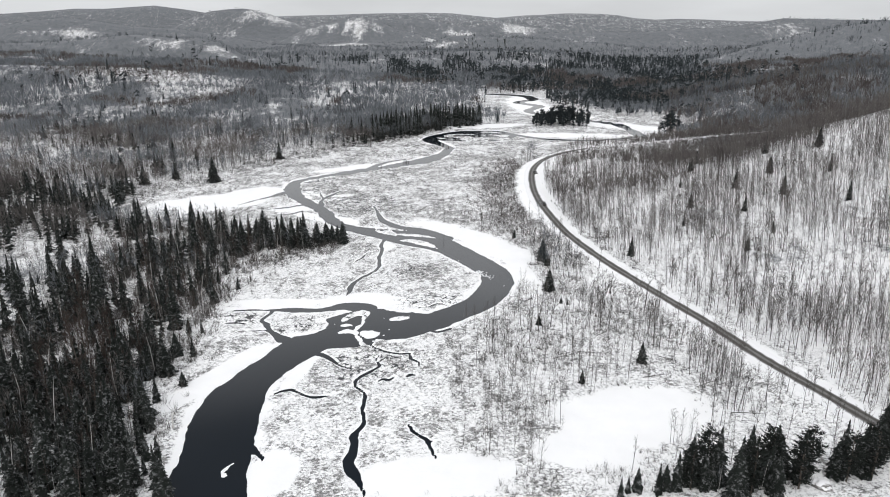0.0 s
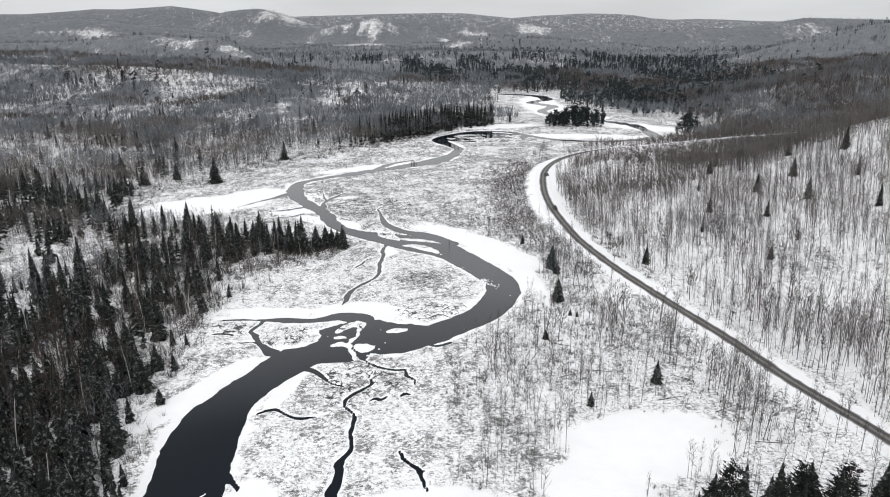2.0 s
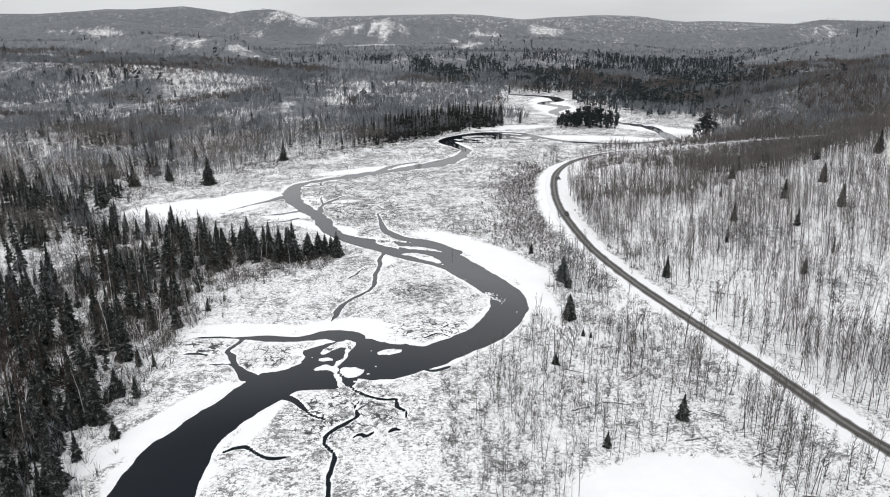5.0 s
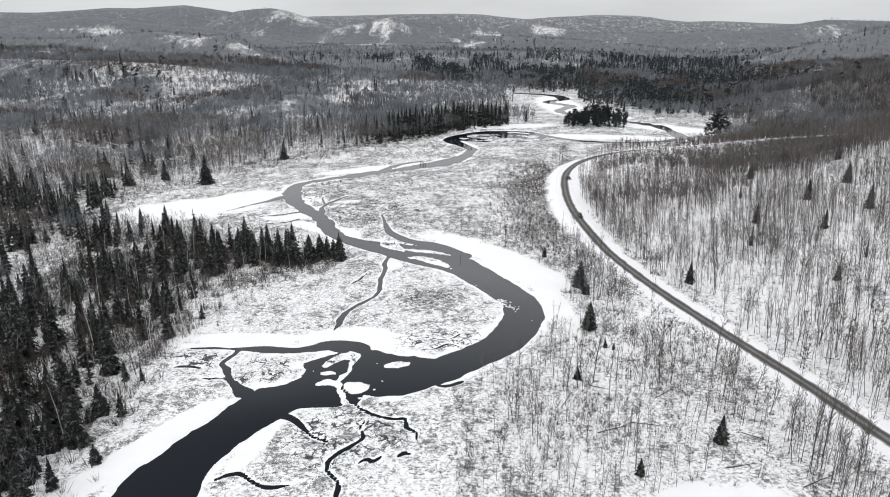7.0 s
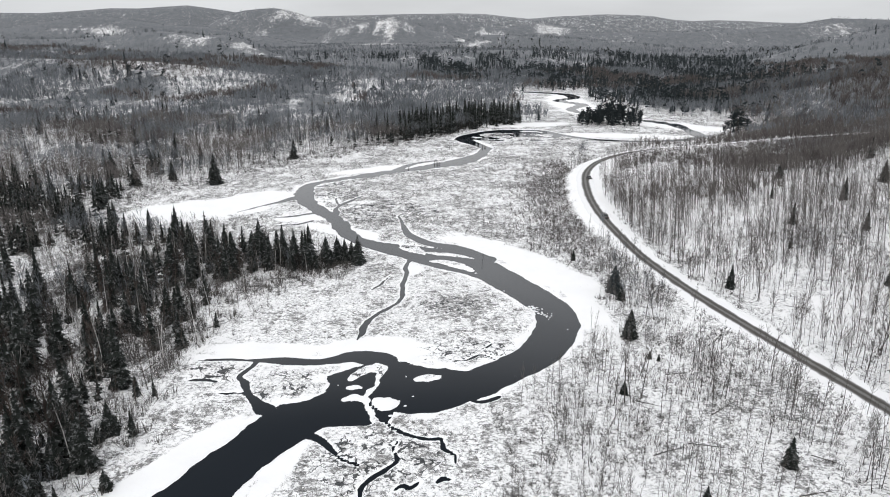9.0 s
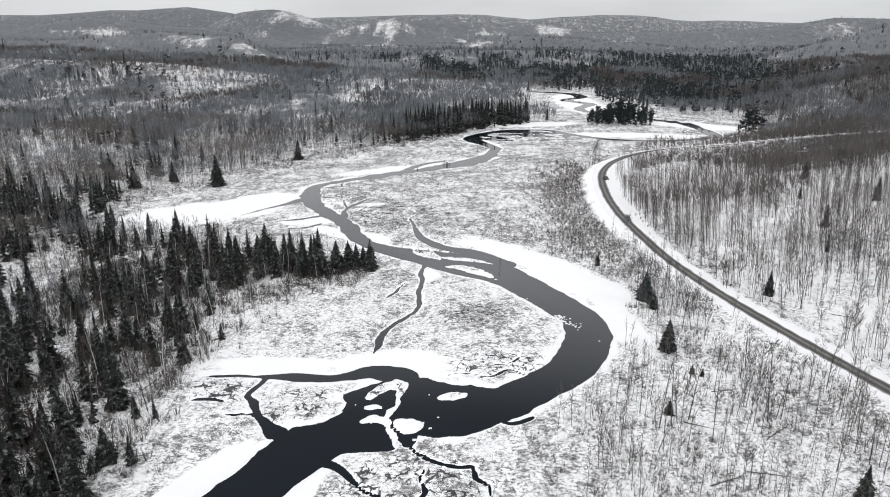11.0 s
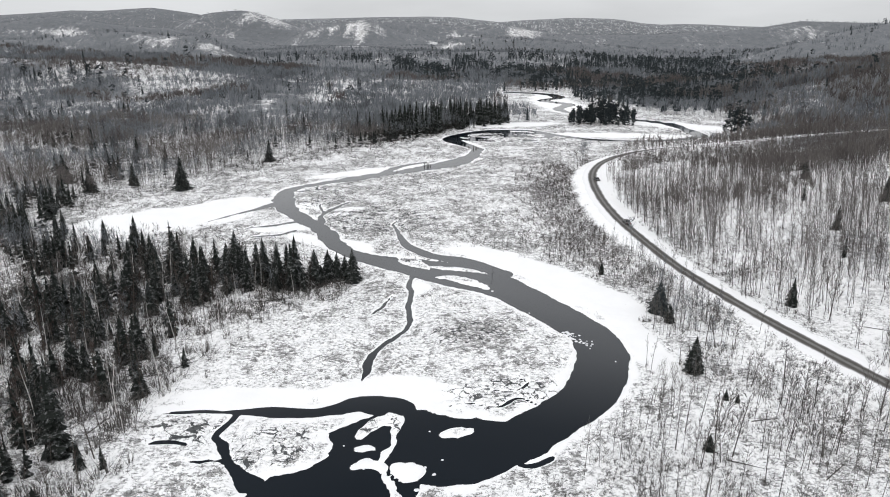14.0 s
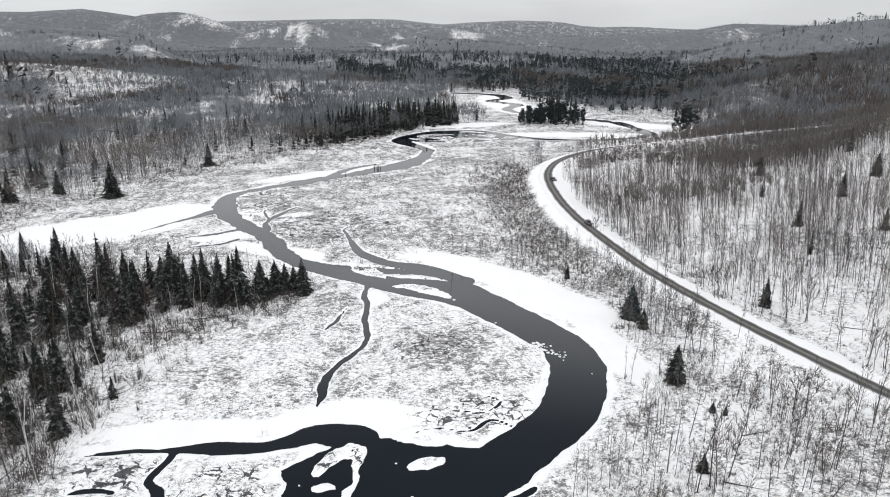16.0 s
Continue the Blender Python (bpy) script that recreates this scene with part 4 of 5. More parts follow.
place_tree("spruce_tree", SPRUCES + BUSHY[:1], CLUMP + [(a + 1.9, b + 1.4, 0.82 * h) for a, b, h in CLUMP[::2]], "tall dark conifer in a clump above the snowfield", "conifers above the snowfield", rng, SPRUCE_BARK, NEEDLES)
place_tree("pine_tree", PINES, [(57.5, 63.5, 12), (81, 66, 10), (70, 62, 12.5), (64.5, 58, 13), (92, 62, 12), (53, 60, 11), (75, 59, 12), (86, 61, 11.5), (99, 66, 12)], "tall ragged dark pine above the snowfield",
           "pines above the snowfield", rng, SPRUCE_BARK, NEEDLES)
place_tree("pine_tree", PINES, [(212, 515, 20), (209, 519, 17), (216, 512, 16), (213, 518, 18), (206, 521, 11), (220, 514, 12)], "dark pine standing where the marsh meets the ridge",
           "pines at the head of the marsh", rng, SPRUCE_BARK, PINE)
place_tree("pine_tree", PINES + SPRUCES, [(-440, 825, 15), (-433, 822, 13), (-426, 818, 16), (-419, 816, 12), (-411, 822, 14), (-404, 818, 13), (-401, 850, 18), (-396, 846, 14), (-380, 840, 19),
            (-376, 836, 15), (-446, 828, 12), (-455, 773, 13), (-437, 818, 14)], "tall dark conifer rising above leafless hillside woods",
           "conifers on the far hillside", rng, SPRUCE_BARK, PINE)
place_tree("birch_tree", BARE_PALE, [(57.9, 58.2, 9), (67.5, 59.5, 8), (77, 61, 7.5), (36, 62, 6), (95, 63, 8)], "pale leafless tree among dark conifers",
           "pale trees above the snowfield", rng, BIRCH, PALE_HAZED_TWIG)


def glade(x, y):
    """1 in the snowy glade behind the near woods, 0 outside it."""
    return 1 - ease(blob(x, y, -138, 222, 38, 15, 0) + 0.5 * (fbm(x / 9, y / 9, 3, 55) - 0.5), 0.75, 1.1)


def left_wood_spots():
    x, y = scatter(nrg, -175, -54, 40, 262, 5.0)
    out = outside_marsh(x, y)
    dens = 0.95 * ease(out, -1, 9) * ease(fbm(x / 13, y / 13, 3, 51), 0.40, 0.54) * (0.6 + 0.4 * ease(y, 95, 120)) * (1 - 0.55 * ease(y, 160, 195) * ease(-x, 75, 95))
    keep = (nrg.uniform(0, 1, len(x)) < dens * (1 - glade(x, y))) & (out > 1.5)
    order = np.argsort(-x[keep] + 0.25 * y[keep])
    return x[keep][order], y[keep][order]


lx, ly = left_wood_spots()
lx, ly = np.delete(lx, np.s_[::5])[:225], np.delete(ly, np.s_[::5])[:225]
place_tree("spruce_tree", SPRUCES, [(a, b, rng.choice((rng.uniform(4, 8), rng.uniform(9, 14), rng.uniform(12, 18)))) for a, b in zip(lx, ly)], "dark green spruce lightly dusted with snow in dense woods",
           "spruces in the near woods", rng, SPRUCE_BARK, NEEDLES)

place_tree("spruce_tree", SPRUCES + BUSHY, [(118, 236, 8), (131, 262, 9), (150, 246, 8), (163, 285, 10), (140, 300, 7), (176, 262, 11), (188, 300, 10), (121, 318, 7), (158, 332, 9),
            (204, 338, 11), (112, 350, 5), (210, 282, 10), (171, 356, 9), (226, 322, 12), (146, 212, 7), (192, 236, 10), (128, 196, 6)],
           "dark spruce among bare trees on the slope", "spruces on the slope", rng, SPRUCE_BARK, NEEDLES)
place_tree("spruce_tree", SPRUCES + BUSHY, [(-83.4, 139.5, 7), (-71.3, 125.4, 7.5), (-66.4, 124.6, 6), (-72.4, 140.4, 5.5), (-68.5, 140.4, 4.5), (-85.6, 131.7, 9), (-72.2, 122.5, 4), (-71.4, 164.5, 7),
            (-66.3, 177, 5), (-64, 108, 4.5), (-68, 100, 7), (-75, 112, 9)],
           "young snow-dusted spruce in brush at the wood edge", "young spruces at the wood edge", rng, SPRUCE_BARK, NEEDLES)


def bank_wood_spots(step, gap):
    """Places in the wood on the river's bank, whose edge runs slantwise to the water, away from the trees that stand there."""
    x, y = scatter(np.random.default_rng(31), -104, -52, 60, 112, step)
    inland = -53.5 - 0.46 * (y - 64) - x + 3 * (fbm(x / 6, y / 6, 2, 57) - 0.5)
    free = np.hypot(x[:, None] - lx[None, :], y[:, None] - ly[None, :]).min(1) > gap
    keep = (inland > 0) & (inland < 32) & free
    return x[keep], y[keep], inland[keep] < 8


bank_rng = random.Random(31)
kx, ky, front = bank_wood_spots(4.1, 2.4)
place_tree("spruce_tree", SPRUCES, [(a, b, bank_rng.choice((bank_rng.uniform(5, 8), bank_rng.uniform(8, 12), bank_rng.uniform(10, 14)))) for a, b in zip(kx[front], ky[front])],
           "dark green spruce lightly dusted with snow in dense woods", "spruces in the near woods", bank_rng, SPRUCE_BARK, NEEDLES)
bank_nrg = np.random.default_rng(32)
bake("spruce_wood", [joined(p) for p in SPRUCES], kx[~front], ky[~front], bank_nrg.uniform(5.5, 14, (~front).sum()), bank_nrg, [NEEDLES], "dense dark spruces lightly dusted with snow behind the riverbank", "woodland")
place_tree("spruce_tree", SPRUCES, [(-118 - 5.3 * k + 7 * math.sin(3.1 * k), 258 + 3.6 * k + 9 * math.sin(1.7 * k), 6.5 + 3.5 * abs(math.sin(2.3 * k))) for k in range(22)],
           "dark spruce where the woods meet the frozen marsh", "spruces at the marsh edge", rng, SPRUCE_BARK, NEEDLES)

# ---------------------------------------------------------------- leafless trees of their own
BARE = [bare_shapes(rng, 1.0, sp, li, tw) for sp, li, tw in ((0.20, 15, 9), (0.26, 17, 9), (0.15, 12, 7), (0.22, 14, 8), (0.30, 16, 7), (0.12, 12, 6), (0.18, 13, 7))]
SLIM = [bare_shapes(rng, 1.0, sp, li, tw, thick=0.0075) for sp, li, tw in ((0.13, 13, 7), (0.10, 11, 6), (0.16, 15, 7), (0.19, 14, 8))]
MULTI = [bare_shapes(rng, 1.0, 0.20, 6, 6, stems=5, thick=0.008) for _ in range(4)]


def bank_spots(n):
    x, y = scatter(nrg, 4, 78, 66, 262, 4.6)
    gap = water_gap(x, y)
    clear = cover_at(x, y, gap)
    dens = 0.9 * ease(x + 0.10 * (y - 150), 8, 34) * 1.25 * clear * (clear > 0.12)
    keep = (nrg.uniform(0, 1, len(x)) < dens) & (gap > 4) & (road_gap(x, y) > 3) & ~inner_bank(x, y)
    return x[keep][:n], y[keep][:n]


bx, by = bank_spots(300)
place_tree("bare_tree", SLIM, [(a, b, rng.uniform(5, 10) + 5 * rng.random() ** 2) for a, b in zip(bx[::2], by[::2])], "slender leafless grey tree on the snowy river bank",
           "bare trees on the river bank", rng, BARK, TWIG)
place_tree("bare_shrub", MULTI, [(a, b, rng.uniform(2.2, 4.8)) for a, b in zip(bx[1::2], by[1::2])], "many-stemmed leafless shrub rising from snow",
           "bare shrubs on the river bank", rng, BARK, TWIG, category="shrub")


place_tree("bare_shrub", MULTI, [(1.6, 104.6, 2.4), (3.4, 103.4, 2.2), (2.4, 105.8, 2.0), (-22.5, 124.5, 1.6)], "low reddish-brown leafless bush on the frozen marsh", "brown bushes on the marsh", rng, BARK, RUSSET, category="shrub")
SPREAD = [bare_shapes(rng, 1.0, 0.27, 9, 13, stems=3, thick=0.0085) for _ in range(4)]
place_tree("bare_tree", SPREAD, [(39.5, 137.9, 16), (55.6, 182.5, 12), (32.4, 137.9, 9), (49.4, 140.4, 10), (62, 154.5, 13), (54.8, 139.3, 13), (75.3, 124.2, 10), (72.7, 206.8, 12),
                                 (104.4, 149.1, 16), (104.7, 158.2, 15), (42.2, 149, 10), (18.2, 122.1, 11), (15.4, 112.4, 8), (90, 172, 12)], "spreading leafless tree beside the snowy road",
           "spreading trees by the road", rng, BARK, TWIG)


def slope_spots():
    x, y = scatter(nrg, 66, 190, 70, 300, 6.2)
    keep = (road_gap(x, y) > 4) & (stroke_gap(x, y, ROAD_COURSE) > 4) & (x > np.interp(y, ROAD_LINE[::-1, 1], ROAD_LINE[::-1, 0]) + 5)
    order = np.argsort(x[keep])
    k = keep.nonzero()[0][order]
    k = k[y[k] < 250 - 0.3 * (x[k] - 80)][:230]
    return x[k], y[k]


sx, sy = slope_spots()
place_tree("bare_tree", SLIM + BARE, [(a, b, rng.uniform(6, 14)) for a, b in zip(sx, sy)], "tall thin leafless tree on the snowy slope above the road",
           "bare trees above the road", rng, BARK, TWIG)


def birch_spots():
    x, y = scatter(nrg, -140, -45, 58, 250, 5.6)
    out = outside_marsh(x, y)
    keep = (out > np.where(y < 128, 5, -3)) & (out < 50)
    return x[keep], y[keep]


hx, hy = birch_spots()
place_tree("birch_tree", BARE, [(a, b, rng.uniform(8, 15)) for a, b in zip(hx[::3], hy[::3])], "leafless birch with pale bark among dark spruces",
           "birches in the near woods", rng, BIRCH, TWIG)

gxs, gys = np.delete(hx, np.s_[::3]), np.delete(hy, np.s_[::3])
place_tree("alder_tree", BARE, [(a, b, rng.uniform(6, 14)) for a, b in zip(gxs, gys)], "leafless grey alder at the edge of the spruce woods",
           "alders in the near woods", rng, SPRUCE_BARK, RED_TWIG)

LARCH = [bare_shapes(rng, 1.0, 0.17, 26, 14, thick=0.012) for _ in range(2)]
place_tree("larch_tree", LARCH, [(-77, 116.5, 20), (-85, 112, 18), (-87, 120, 19), (-94, 114, 21), (-97, 125, 19), (-90, 129, 16),
                                 (-80, 93, 16.5), (-84, 98, 18.8), (-78.5, 101, 13.5), (-88, 106, 19.5), (-86, 114, 16.5), (-92, 118, 18), (-95, 101, 18), (-81, 87, 15), (-74, 84, 12), (-98, 130, 18),
                                 (-84, 146, 16.5), (-90, 160, 18), (-108, 150, 19.5), (-101, 186, 18), (-88, 205, 15), (-72, 219, 13.5)],
           "dense reddish-brown leafless tree among dark spruces", "reddish trees in the near woods", rng, SPRUCE_BARK, RED_TWIG)

# ---------------------------------------------------------------- woods beyond counting
def pole_shape(twigs):
    """A tall straight forest stem with a narrow crown of fine bare twigs."""
    s = Shape()
    lean = (rng.gauss(0, 0.03), rng.gauss(0, 0.03))
    s.limb((0, 0, -0.04), (lean[0], lean[1], 0.95), 0.0072, 0.0022, 3)
    for _ in range(twigs):
        z, a = 0.98 - 0.62 * rng.random() ** 1.1, rng.uniform(0, math.tau)
        r = (1.22 - z) * 0.24 * rng.uniform(0.3, 1.1)
        o = rng.uniform(0, 0.6) * r
        s.blade((lean[0] * z + math.cos(a) * o, lean[1] * z + math.sin(a) * o, z + o), (lean[0] * z + math.cos(a) * r, lean[1] * z + math.sin(a) * r, z + r * rng.uniform(0.8, 2.2)), 0.0068, rng)
    return s.arrays()


POLES = [pole_shape(46) for _ in range(8)]


def sketch_bare(n):
    s = Shape()
    for h, w in ((0.97, 0.013), (0.88, 0.010), (0.80, 0.010)):
        x, y = rng.gauss(0, 0.07), rng.gauss(0, 0.07)
        s.blade((x, y, -0.03), (x + rng.gauss(0, 0.03), y + rng.gauss(0, 0.03), h), w, rng)
    for _ in range(n):
        z, a = 0.88 - 0.42 * rng.random() ** 1.2, rng.uniform(0, math.tau)
        r = (1.15 - z) * 0.34 * rng.uniform(0.3, 1.0)
        s.blade((0.3 * r * math.cos(a), 0.3 * r * math.sin(a), z), (math.cos(a) * r, math.sin(a) * r, z + r * rng.uniform(0.9, 1.8)), 0.012, rng)
    return s.arrays()


SKETCH = [sketch_bare(23) for _ in range(6)]


def puff(n):
    """A leafless crown seen from afar: a loose ball of twigs on a stem."""
    s = Shape()
    s.blade((0, 0, -0.03), (rng.gauss(0, 0.02), rng.gauss(0, 0.02), 0.85), 0.022, rng)
    s.blade((0.12, 0.05, -0.03), (0.13 + rng.gauss(0, 0.02), rng.gauss(0, 0.02), 0.8), 0.018, rng)
    for _ in range(n):
        d = np.array([rng.gauss(0, 1) for _ in range(3)])
        d /= np.linalg.norm(d)
        o = np.array((0, 0, 0.62)) + d * np.array((0.24, 0.24, 0.30)) * rng.uniform(0.2, 0.9)
        s.blade(o - np.array((0, 0, 0.10)), o + d * np.array((0.08, 0.08, 0.03)) + np.array((0, 0, 0.16)), 0.040, rng)
    return s.arrays()


PUFFS = [puff(17) for _ in range(8)]


def sketch_spruce():
    s = Shape()
    for k in range(5):
        z0, r = 0.05 + 0.17 * k, 0.19 * (1 - 0.17 * k)
        for j in range(6):
            a, b = math.tau * j / 6 + k, math.tau * (j + 1.0) / 6 + k
            g = r * rng.uniform(0.65, 1.2)
            s.add([(math.cos(a) * g, math.sin(a) * g, z0), (math.cos(b) * g * 0.8, math.sin(b) * g * 0.8, z0 + 0.04), (0, 0, z0 + 0.30)], [(0, 1, 2)])
    return s.arrays()


SKETCH_SPRUCE = [sketch_spruce() for _ in range(4)]


def sketch_pine(n):
    """A far pine: uneven clumps of needles on a stem, broad above."""
    s = Shape()
    s.blade((0, 0, -0.03), (0, 0, 0.9), 0.03, rng)
    for _ in range(n):
        z, a = rng.uniform(0.28, 0.96), rng.uniform(0, math.tau)
        r = 0.20 * math.sin(math.pi * min(1, 1.12 - z)) * rng.uniform(0.2, 1.0)
        c = np.array((math.cos(a) * r, math.sin(a) * r, z))
        for _ in range(2):
            d = np.array((rng.gauss(0, 0.07), rng.gauss(0, 0.07), rng.gauss(0.02, 0.035)))
            s.blade(c - d, c + d, 0.13, rng)
    return s.arrays()


SKETCH_PINE = [sketch_pine(13) for _ in range(5)]
MID_SPRUCE = [spruce_shapes(rng, 1.0, sl, 8, 5, 0.0, 1.45)[1] for sl in (0.19, 0.23, 0.16, 0.26)]


def thicket(n, wide):
    """A patch of far woodland: many slim stems in one clump."""
    s = Shape()
    for _ in range(n):
        x, y, h = rng.gauss(0, wide), rng.gauss(0, wide), rng.uniform(0.7, 1.05)
        s.blade((x, y, -0.1), (x + rng.gauss(0, 0.05), y + rng.gauss(0, 0.05), h), 0.10, rng)
        a = rng.uniform(0, math.tau)
        s.blade((x, y, 0.35), (x + math.cos(a) * 0.2, y + math.sin(a) * 0.2, h * 0.9), 0.09, rng)
    return s.arrays()


THICKET = [thicket(9, 0.55) for _ in range(4)]


def in_view(x, y, slack=60):
    """Land on this side of the valley that the flight looks over."""
    return (np.abs(x) < 0.80 * (y + 90) + slack) & (y > 40)


def woodland(x, y):
    out = outside_marsh(x, y)
    return out, (out > 3) & (road_gap(x, y) > 4) & in_view(x, y)


def right_side(x, y):
    return x > np.interp(y, [0, 300, 460, 640, 960, 2000], [60, 60, 110, 260, 175, 500])


# near and middle slopes, leafless
x, y = scatter(nrg, 60, 460, 45, 480, 2.42)
out, ok = woodland(x, y)
bare = (1 - ease(x, 120, 165)) * ease(y, 235, 290)
full = ease(x, 105, 150) * (1 - ease(y, 330, 390)) * ease(y, 150, 230)
ok &= right_side(x, y) & (nrg.uniform(0, 1, len(x)) < (0.97 - 0.20 * bare) * (0.24 + 0.20 * full + 0.85 * ease(fbm(x / 15, y / 20, 3, 61) + 0.05 * full, 0.45, 0.57)))
ok &= x > np.interp(y, ROAD_LINE[::-1, 1], ROAD_LINE[::-1, 0]) + 4
hollow = blob(x, y, 178, 352, 62, 24, -12) + 0.5 * (fbm(x / 12, y / 12, 3, 64) - 0.5)
ok |= woodland(x, y)[1] & right_side(x, y) & (hollow < 0.95) & (nrg.uniform(0, 1, len(x)) < 0.8)
ok &= nrg.uniform(0, 1, len(x)) > 0.75 * (1 - ease(blob(x, y, 205, 316, 40, 12, -10), 0.7, 1.1))
ok &= nrg.uniform(0, 1, len(x)) > 0.5 * (1 - ease(blob(x, y, 118, 372, 34, 20, 0), 0.7, 1.2))
ok &= nrg.uniform(0, 1, len(x)) > 0.42 * (1 - ease(x, 135, 165)) * (1 - ease(y + 0.3 * x, 225, 285))
upper = ok & (y + 0.2 * x > 330)
ok &= ~upper
bake("leafless_wood", POLES, x[upper], y[upper], nrg.uniform(7, 14.5, upper.sum()), nrg, [BARK, HAZE_TWIG], "russet-crowned leafless woodland on the upper slope", "woodland", stems=6, lean=-0.10)
bake("leafless_wood", POLES, x[ok], y[ok], nrg.uniform(6, 14.5, ok.sum()), nrg, [BARK, HAZE_TWIG], "tall thin leafless woodland on snowy slopes", "woodland", stems=6, lean=-0.10)
x, y = scatter(nrg, -420, 80, 60, 560, 3.05)
out, ok = woodland(x, y)
ok &= ~right_side(x, y) & (nrg.uniform(0, 1, len(x)) < np.where(y < 245, 0.5, 0.26 + 0.66 * ease(fbm(x / 30, y / 50, 4, 62), 0.30, 0.52)))
# with distance more crowns take the pale colour that holds painted haze
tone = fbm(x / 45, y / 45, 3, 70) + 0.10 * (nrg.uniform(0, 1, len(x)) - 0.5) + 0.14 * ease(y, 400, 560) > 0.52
for pick, crowns, words in ((ok & ~tone, HAZE_TWIG, "brownish leafless woodland beside the frozen marsh"), (ok & tone, PALE_HAZED_TWIG, "grey leafless woodland beside the frozen marsh")):
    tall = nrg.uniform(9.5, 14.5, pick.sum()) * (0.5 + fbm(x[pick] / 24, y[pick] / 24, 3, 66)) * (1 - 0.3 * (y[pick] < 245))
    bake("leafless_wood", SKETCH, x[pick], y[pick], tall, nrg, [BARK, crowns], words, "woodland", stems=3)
# slender trees on both sides of the near road
x, y = scatter(nrg, 66, 190, 48, 150, 2.0)
ok = (road_gap(x, y) > 1.2) & (outside_marsh(x, y) > -14) & (nrg.uniform(0, 1, len(x)) < 0.10 + 0.75 * ease(fbm(x / 11, y / 14, 3, 58), 0.40, 0.60)) & (y > 70 - 0.1 * (x - 70))
bake("leafless_wood", POLES, x[ok], y[ok], nrg.uniform(5, 13, ok.sum()), nrg, [BARK, TWIG], "slender grey leafless trees along the near road", "woodland", stems=6)
# the brown-crowned ridge beyond the road
def crown_sketch(n):
    s = Shape()
    s.blade((0, 0, -0.03), (rng.gauss(0, 0.02), rng.gauss(0, 0.02), 0.9), 0.016, rng)
    for _ in range(n):
        z, a = rng.uniform(0.40, 0.75), rng.uniform(0, math.tau)
        r = rng.uniform(0.06, 0.24)
        s.blade((0, 0, z), (math.cos(a) * r, math.sin(a) * r, z + rng.uniform(0.14, 0.32)), 0.024, rng)
    return s.arrays()


CROWNS = [crown_sketch(15) for _ in range(6)]
x, y = scatter(nrg, 110, 560, 418, 760, 4.0)
out, ok = woodland(x, y)
ok &= right_side(x, y) & (x < 0.70 * (y + 60)) & (y + 0.12 * x > 448) & (nrg.uniform(0, 1, len(x)) < 0.55 + 0.42 * ease(fbm(x / 30, y / 30, 3, 69), 0.34, 0.56))
bake("leafless_wood", CROWNS, x[ok], y[ok], nrg.uniform(10, 13, ok.sum()) * (0.5 + fbm(x[ok] / 30, y[ok] / 30, 3, 68)), nrg, [BARK, HAZE_TWIG], "dense russet-brown leafless woods on a ridge", "woodland", stems=1, lean=-0.10)
# brown stands in the hollow behind the spur and above the road bend
x, y = scatter(nrg, 60, 260, 280, 395, 2.3)
wob = 0.7 * (fbm(x / 11, y / 11, 3, 76) - 0.5)
stand = np.minimum(blob(x, y, 180, 352, 58, 20, -12), blob(x, y, 110, 303, 36, 12, 0)) + wob
ok = (stand < 1) & (road_gap(x, y) > 5) & right_side(x, y) & (nrg.uniform(0, 1, len(x)) < np.where(x < 145, 0.55, 0.9))
bake("leafless_wood", CROWNS, x[ok], y[ok], nrg.uniform(8, 12, ok.sum()), nrg, [BARK, HAZE_TWIG], "dense brown leafless trees in a hollow of the slope", "woodland", stems=1, lean=-0.10)
x, y = scatter(nrg, 92, 330, 370, 445, 1.9)
rg = road_gap(x, y)
ok = (rg > 0.6) & (rg < np.where(y < np.interp(x, ROAD_LINE[::-1, 0][-60:], ROAD_LINE[::-1, 1][-60:]), 15, 6)) & (x > 104) & (nrg.uniform(0, 1, len(x)) < 0.8)
bake("leafless_wood", POLES, x[ok], y[ok], nrg.uniform(3.5, 8, ok.sum()), nrg, [BARK, RUSSET], "thin leafless trees lining the far road", "woodland", stems=6, lean=-0.05)
# middle distance
x, y = scatter(nrg, -1000, 1000, 470, 1150, 6.6)
out, ok = woodland(x, y)
ok &= (x > 80) | (y > 560)
ok &= nrg.uniform(0, 1, len(x)) < 0.30 + 0.65 * ease(fbm(x / 50, y / 160, 4, 63), 0.32, 0.54)
russet = fbm(x / 110, y / 110, 3, 65) + 0.16 * ((x > 150) & (y < 750)) - 0.06 * (x < 0) > 0.55
bake("leafless_wood", PUFFS, x[ok & ~russet], y[ok & ~russet], nrg.uniform(10.5, 14, (ok & ~russet).sum()) * (0.35 + 1.3 * fbm(x[ok & ~russet] / 40, y[ok & ~russet] / 40, 3, 67)), nrg, [PALE_HAZED_TWIG], "distant grey leafless woodland", "woodland")
bake("leafless_wood", PUFFS, x[ok & russet], y[ok & russet], nrg.uniform(10.5, 14, (ok & russet).sum()) * (0.35 + 1.3 * fbm(x[ok & russet] / 40, y[ok & russet] / 40, 3, 67)), nrg, [RUSSET], "distant russet-brown leafless woodland", "woodland")


def off_snow(x, y):
    """Woods thin out on the snowy faces of the far hills."""
    d = np.full(x.shape, 9.0)
    for cx, cy, rx, ry in SNOWY_TOPS:
        d = np.minimum(d, np.hypot((x - cx) / rx, (y - cy) / ry))
    return ease(d + 0.5 * (fbm(x / 60, y / 60, 3, 33) - 0.5), 0.6, 1.1)


def off_lake(x, y):
    return np.hypot((x + 255) / 130, (y - 2740) / 420) > 1


